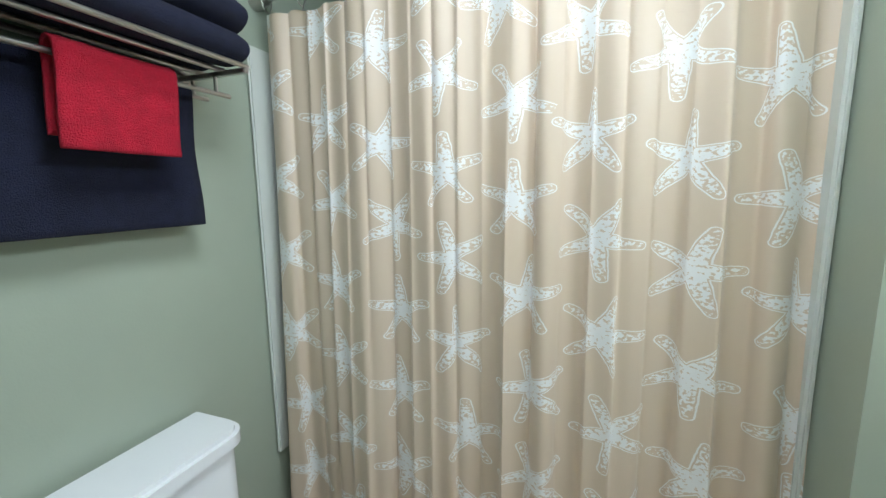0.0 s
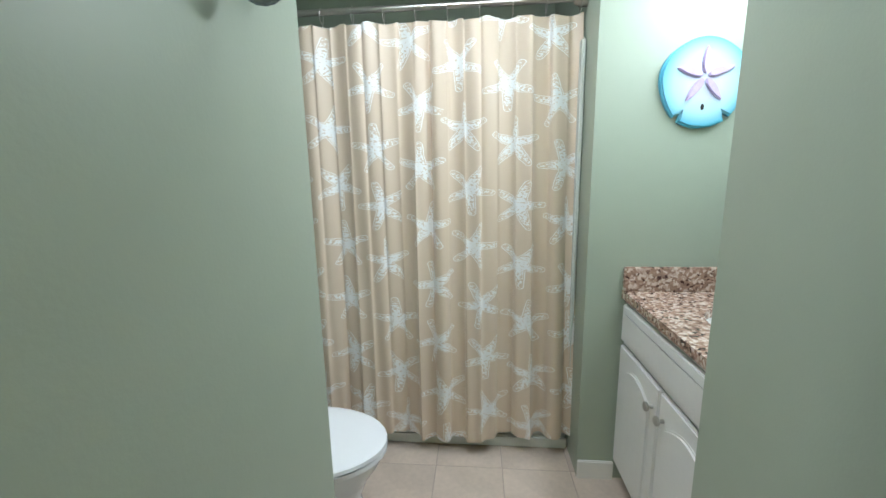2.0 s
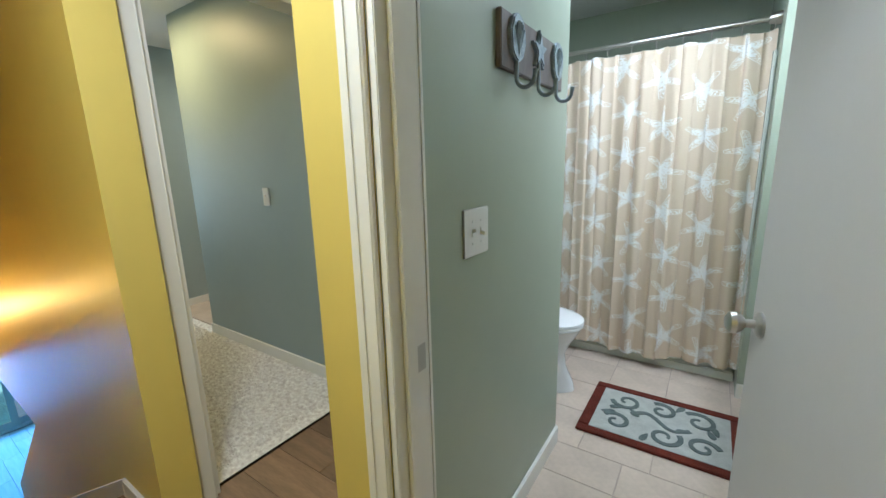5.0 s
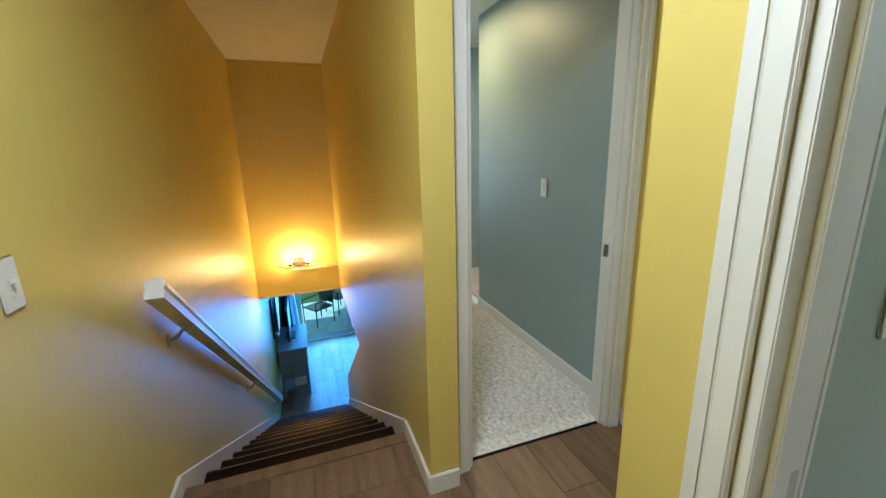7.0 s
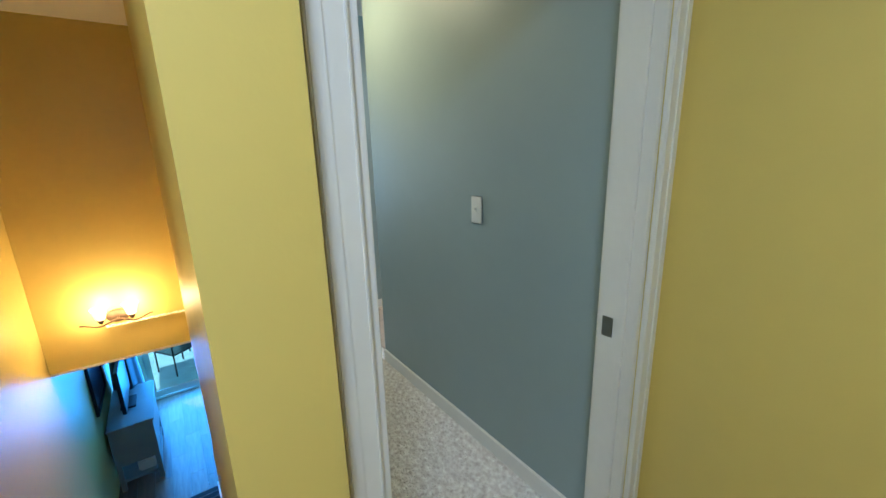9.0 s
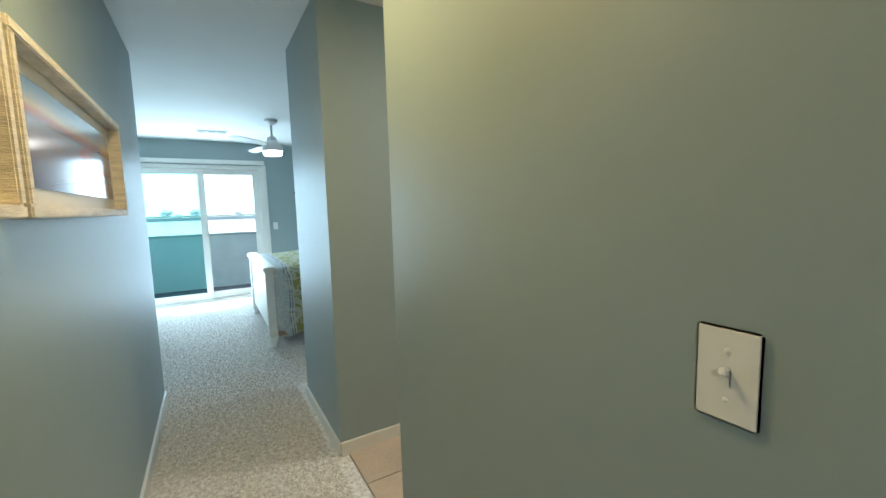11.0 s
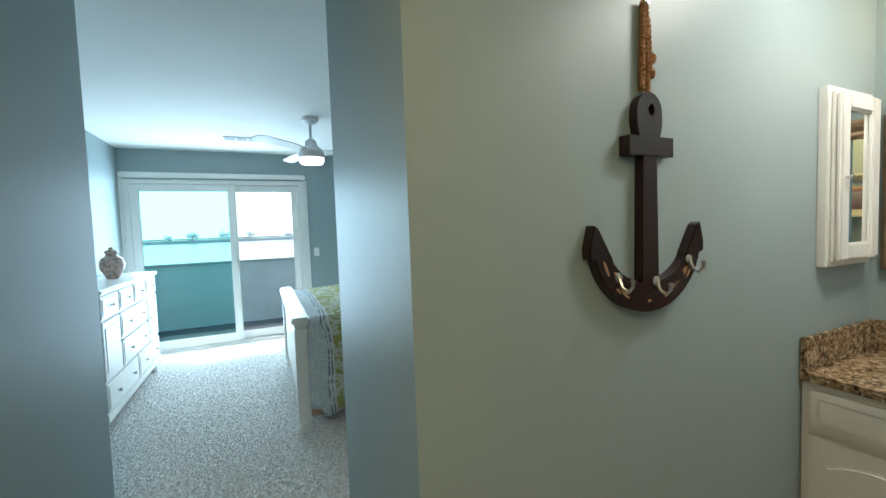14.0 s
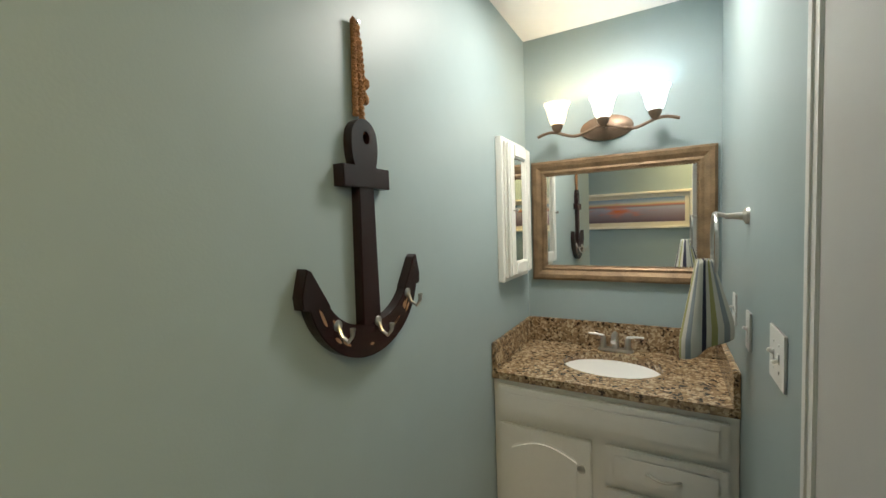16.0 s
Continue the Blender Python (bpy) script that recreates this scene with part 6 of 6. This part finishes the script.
def dresser():
    x0, x1, yb, yf = -7.88, -6.30, YFL + 0.03, -1.34
    zt = 1.05
    e = thing("dresser", "white painted dresser with many drawers and turned feet", "dresser", ((x0 + x1) / 2, (yb + yf) / 2, 0))
    part("top", bm_box(x0 - 0.03, x1 + 0.03, yb, yf + 0.035, zt - 0.035, zt, 0.010), WHITEWOOD, e)
    part("body", bm_box(x0, x1, yb, yf, 0.13, zt - 0.035, 0.003), WHITEWOOD, e)
    part("plinth", bm_box(x0 - 0.015, x1 + 0.015, yb, yf + 0.02, 0.11, 0.17, 0.006), WHITEWOOD, e)
    for x in (x0 + 0.05, x1 - 0.05):
        for y in (yb + 0.05, yf - 0.04):
            part("foot", bm_lathe([(0.022, 0.0), (0.036, 0.02), (0.038, 0.05), (0.024, 0.08), (0.04, 0.11), (0.04, 0.13)], 16, Matrix.Translation((x, y, 0))), WHITEWOOD, e, smooth=True)
    w = x1 - x0

    def drawer(a, b, c, d):
        dr = part("drawer", bm_box(x0 + a * w + 0.012, x0 + b * w - 0.012, yf, yf + 0.016, c, d, 0.004), WHITEWOOD, e)
        part("panel", bm_box(x0 + a * w + 0.035, x0 + b * w - 0.035, yf + 0.016, yf + 0.021, c + 0.02, d - 0.02, 0.004), WHITEWOOD, dr)
        ks = ((a + b) / 2,) if b - a < 0.3 else (a + (b - a) * 0.25, a + (b - a) * 0.75)
        for kx in ks:
            part("knob", bm_lathe([(0.006, 0), (0.005, 0.012), (0.014, 0.02), (0.013, 0.028), (0, 0.031)], 12, Matrix.Translation((x0 + kx * w, yf + 0.02, (c + d) / 2)) @ Matrix.Rotation(radians(-90), 4, "X")), STEEL, dr, "nickel knob", True)

    for k in range(4):
        drawer(k * 0.25, (k + 1) * 0.25, 0.84, 1.0)
    drawer(0.25, 0.75, 0.62, 0.82)
    drawer(0.25, 0.75, 0.40, 0.60)
    drawer(0.0, 0.5, 0.18, 0.38)
    drawer(0.5, 1.0, 0.18, 0.38)
    for a, b in ((0.0, 0.25), (0.75, 1.0)):
        dr = part("door", bm_box(x0 + a * w + 0.012, x0 + b * w - 0.012, yf, yf + 0.016, 0.40, 0.82, 0.004), WHITEWOOD, e)
        part("panel", bm_box(x0 + a * w + 0.05, x0 + b * w - 0.05, yf + 0.016, yf + 0.021, 0.45, 0.77, 0.004), WHITEWOOD, dr)
        part("knob", bm_lathe([(0.006, 0), (0.005, 0.012), (0.014, 0.02), (0, 0.03)], 12, Matrix.Translation((x0 + (a + 0.215 if a == 0 else a + 0.03) * w, yf + 0.02, 0.62)) @ Matrix.Rotation(radians(-90), 4, "X")), STEEL, dr)
    v = thing("vase", "speckled terracotta and white lidded vase on the dresser", "vase", (-7.25, -1.50, zt))
    part("body", bm_lathe([(0.035, 0), (0.045, 0.01), (0.085, 0.08), (0.095, 0.13), (0.08, 0.18), (0.045, 0.205), (0.04, 0.22), (0.052, 0.23)], 24, Matrix.Translation((-7.25, -1.50, zt))), mat("speckled_glaze", (0.45, 0.33, 0.28), 0.3, vary=0.8, scale=40), v, smooth=True)
    part("lid", bm_lathe([(0.055, 0), (0.04, 0.02), (0.015, 0.03), (0.018, 0.045), (0, 0.05)], 20, Matrix.Translation((-7.25, -1.50, zt + 0.232))), mat("speckled_glaze", (0.45, 0.33, 0.28)), v, smooth=True)
    m = thing("dresser_mirror", "white framed mirror standing behind the dresser", "mirror", (-6.95, YFL, zt))
    part("frame", bm_box(-7.45, -6.45, YFL + 0.002, YFL + 0.028, zt, zt + 0.78, 0.006), WHITEWOOD, m)
    part("glass", bm_box(-7.38, -6.52, YFL + 0.026, YFL + 0.031, zt + 0.07, zt + 0.71), MIRROR, m, "mirror glass")


dresser()


def bed():
    xf, xe, y0, y1 = -5.68, -7.34, -0.12, 1.9
    e = thing("bed", "white wooden bed with a patterned blue, green and white quilt", "bed", ((xf + xe) / 2, 0.9, 0))
    # the footboard lies along x, facing the window wall's side of the room
    part("footboard_panel", bm_box(xe + 0.06, xf - 0.06, y0 + 0.02, y0 + 0.06, 0.16, 0.76, 0.006), WHITEWOOD, e)
    part("footboard_cap", bm_box(xe - 0.04, xf + 0.03, y0 - 0.02, y0 + 0.10, 0.775, 0.825, 0.012), WHITEWOOD, e, "moulded cap of the footboard")
    part("cap_moulding", bm_box(xe, xf, y0, y0 + 0.08, 0.745, 0.775, 0.008), WHITEWOOD, e)
    for x in (xe + 0.04, xf - 0.04):
        part("post", bm_box(x - 0.042, x + 0.042, y0, y0 + 0.084, 0.12, 0.745, 0.006), WHITEWOOD, e)
        part("foot", bm_lathe([(0.026, 0.0), (0.042, 0.015), (0.03, 0.05), (0.046, 0.09), (0.046, 0.12)], 16, Matrix.Translation((x, y0 + 0.042, 0))), WHITEWOOD, e, smooth=True)
    part("side_rail", bm_box(xf - 0.05, xf - 0.02, y0 + 0.084, y1, 0.22, 0.42, 0.004), WHITEWOOD, e)
    part("headboard", bm_box(xe, xf, y1, y1 + 0.06, 0.0, 1.25, 0.01), WHITEWOOD, e)
    part("mattress", bm_box(xe + 0.06, xf - 0.06, y0 + 0.09, y1, 0.30, 0.72, 0.05), mat("mattress_cloth", (0.62, 0.46, 0.36), 0.9, vary=0.06), e)
    part("bed_skirt", bm_box(xf - 0.062, xf - 0.05, y0 + 0.09, y1, 0.10, 0.32, 0.004), mat("mattress_cloth", (0.62, 0.46, 0.36), 0.9), e)
    xm = (xf + xe) / 2
    hw = (xf - xe) / 2 - 0.02

    def f(u, v):
        s = (u - 0.5) * 2
        y = y0 + 0.075 + (y1 - y0 - 0.3) * v
        top = 0.80 + 0.025 * math.sin(v * 3)
        w = hw + 0.02
        drop = 0.62 + 0.03 * math.sin(v * 23) - 0.06 * (v < 0.06)
        k = abs(s) * (w + drop)
        r = 0.10
        if k < w - r:
            x, z = k, top
        elif k < w - r + r * math.pi / 2:
            a = (k - w + r) / r
            x, z = w - r + r * math.sin(a), top - r + r * math.cos(a)
        else:
            q = k - (w - r + r * math.pi / 2)
            x, z = w + 0.025 * q / drop + 0.018 * math.sin(v * 26) * q / drop, top - r - q
        z += 0.012 * noise.noise((x * 4, y * 4, s))
        return (xm + math.copysign(x, s), y, z)

    q = bm_grid(f, 70, 50)
    ob = obj("quilt", q, QUILT)
    md = ob.modifiers.new("thick", "SOLIDIFY")
    md.thickness = 0.02
    tagged(ob, "quilt in blue, green and white floral patchwork over the bed", "quilt")


bed()
fl = thing("wall_flower", "dark red metal flower fixed to the bedroom wall", "wall decor", (XF, 0.80, 1.66))
for k in range(6):
    a = k * math.pi / 3
    o = [(0.01 + 0.045 * (1 + math.cos(t)), 0.022 * math.sin(t)) for t in [q * math.pi / 6 for q in range(12)]]
    part("petal", bm_prism(o, 0.008, 0.002, Matrix(((0, 0, 1, XF + 0.004), (1, 0, 0, 0.80), (0, 1, 0, 1.66), (0, 0, 0, 1))) @ Matrix.Rotation(a, 4, "Z") @ Matrix.Rotation(radians(-18), 4, "Y")), mat("dark_red_enamel", (0.12, 0.02, 0.03), 0.4, vary=0.3, scale=20), fl)
part("stem", bm_tube([(XF + 0.01, 0.80, 1.64), (XF + 0.012, 0.84, 1.50), (XF + 0.01, 0.80, 1.40)], 0.006, 8), mat("dark_red_enamel", (0.12, 0.02, 0.03)), fl)
switch_plate("light_switch", (XF, 0.40, 1.13), "+x", 1, "white light switch beside the glass door")


def patio_chair(x, y, a):
    e = thing("patio_chair", "dark metal chair on the patio", "chair", (x, y, ZL - 0.05), "patio chairs")
    m = Matrix.Translation((x, y, ZL - 0.05)) @ Matrix.Rotation(a, 4, "Z")
    for sx in (-0.25, 0.25):
        for sy, top in ((-0.25, 0.6), (0.25, 0.95)):
            b = bm_tube([(sx, sy, 0), (sx, sy, top)], 0.014, 8)
            b.transform(m)
            part("leg", b, BLACK, e)
        b = bm_tube([(sx, -0.25, 0.6), (sx, 0.25, 0.62)], 0.016, 8)
        b.transform(m)
        part("armrest", b, BLACK, e)
    b = bm_box(-0.25, 0.25, -0.25, 0.25, 0.40, 0.43, 0.008)
    b.transform(m)
    part("seat", b, BLACK, e)
    b = bm_box(-0.25, 0.25, 0.24, 0.265, 0.48, 0.95, 0.008)
    b.transform(m)
    part("backrest", b, BLACK, e)


patio_chair(-9.1, -1.35, 0.6)
patio_chair(-9.7, -0.8, 2.2)

# ---- pieces of the floors ----
def cached_box(name, sx, sy, sz, m, bevel):
    b = bm_box(-sx / 2, sx / 2, -sy / 2, sy / 2, -sz, 0, bevel, seg=1)
    me = bpy.data.meshes.new(name)
    b.to_mesh(me)
    b.free()
    me.materials.append(m)
    return me


def lay(name, parent, x0, x1, y0, y1, z, px, py, m, stagger, gap, thick):
    cache = {}
    rnd = random.Random(7)
    y = y0
    while y < y1 - 0.004:
        h = min(py, y1 - y)
        x = x0 - (rnd.random() * px if stagger else 0.0)
        while x < x1 - 0.004:
            a, c = max(x, x0), min(x + px, x1)
            if c - a > 0.01:
                key = (round(c - a, 3), round(h, 3))
                if key not in cache:
                    cache[key] = cached_box(name, c - a - gap, h - gap, thick, m, min(0.0015, gap))
                ob = new(name, cache[key])
                ob.location = ((a + c) / 2, y + h / 2, z)
                ob.parent = parent
            x += px
        y += py


objs = bpy.data.objects
lay("tile", objs["floor_bath_entry"], XH, 0.95, -0.97, YH, 0.0, 0.305, 0.305, TILE, False, 0.005, 0.008)
lay("tile", objs["floor_bath"], XL, 1.6, YH, 1.235, 0.0, 0.305, 0.305, TILE, False, 0.005, 0.008)
lay("tile", objs["floor_nook"], XA, XN, 0.02, YN, 0.012, 0.305, 0.305, TILE, False, 0.005, 0.006)


def planks_y(parent, x0, x1, y0, y1, z):
    """Boards that run along x."""
    lay("plank", parent, x0, x1, y0, y1, z, 0.9, 0.18, WOODF, True, 0.0014, 0.011)


planks_y(objs["floor_hall"], XD - 0.05, 2.2, YSL, -0.97, 0.0)
planks_y(objs["floor_landing"], -1.195, XD - 0.05, YSL, YSR, 0.0)
planks_y(objs["floor_hall_niche"], XD - 0.05, -0.006, -0.97, -0.06, 0.0)
planks_y(objs["floor_lower"], -8.0, -5.13, YSL, 0.6, ZL)
strip("threshold", XD - 0.055, XD - 0.035, -0.907, -0.168, -0.01, 0.004, TREADM)


def carpet_tufts():
    """Pile of the carpet where the walk passes over it."""
    rnd = random.Random(11)
    verts, faces = [], []
    areas = ((-4.7, -1.06, YL + 0.016, YS - 0.016, 60000), (-8.5, -4.7, -1.7, 0.9, 90000))
    for x0, x1, y0, y1, n in areas:
        for _ in range(n):
            x, y = rnd.uniform(x0, x1), rnd.uniform(y0, y1)
            if x < -3.6 and x > -4.7 and y > YC - 0.016:
                continue
            a, r, h = rnd.uniform(0, 6.28), rnd.uniform(0.006, 0.011), rnd.uniform(0.003, 0.009)
            k = len(verts)
            for q in range(3):
                verts.append((x + r * math.cos(a + q * 2.094), y + r * math.sin(a + q * 2.094), -0.001))
            verts.append((x + rnd.uniform(-0.009, 0.009), y + rnd.uniform(-0.009, 0.009), h))
            faces += [(k, k + 1, k + 3), (k + 1, k + 2, k + 3), (k + 2, k, k + 3)]
    me = bpy.data.meshes.new("carpet_pile")
    me.from_pydata(verts, [], faces)
    me.materials.append(CARPET)
    ob = new("carpet_pile", me)
    ob.parent = objs["floor_entry"]
    tagged(ob, kind="stuff")


carpet_tufts()
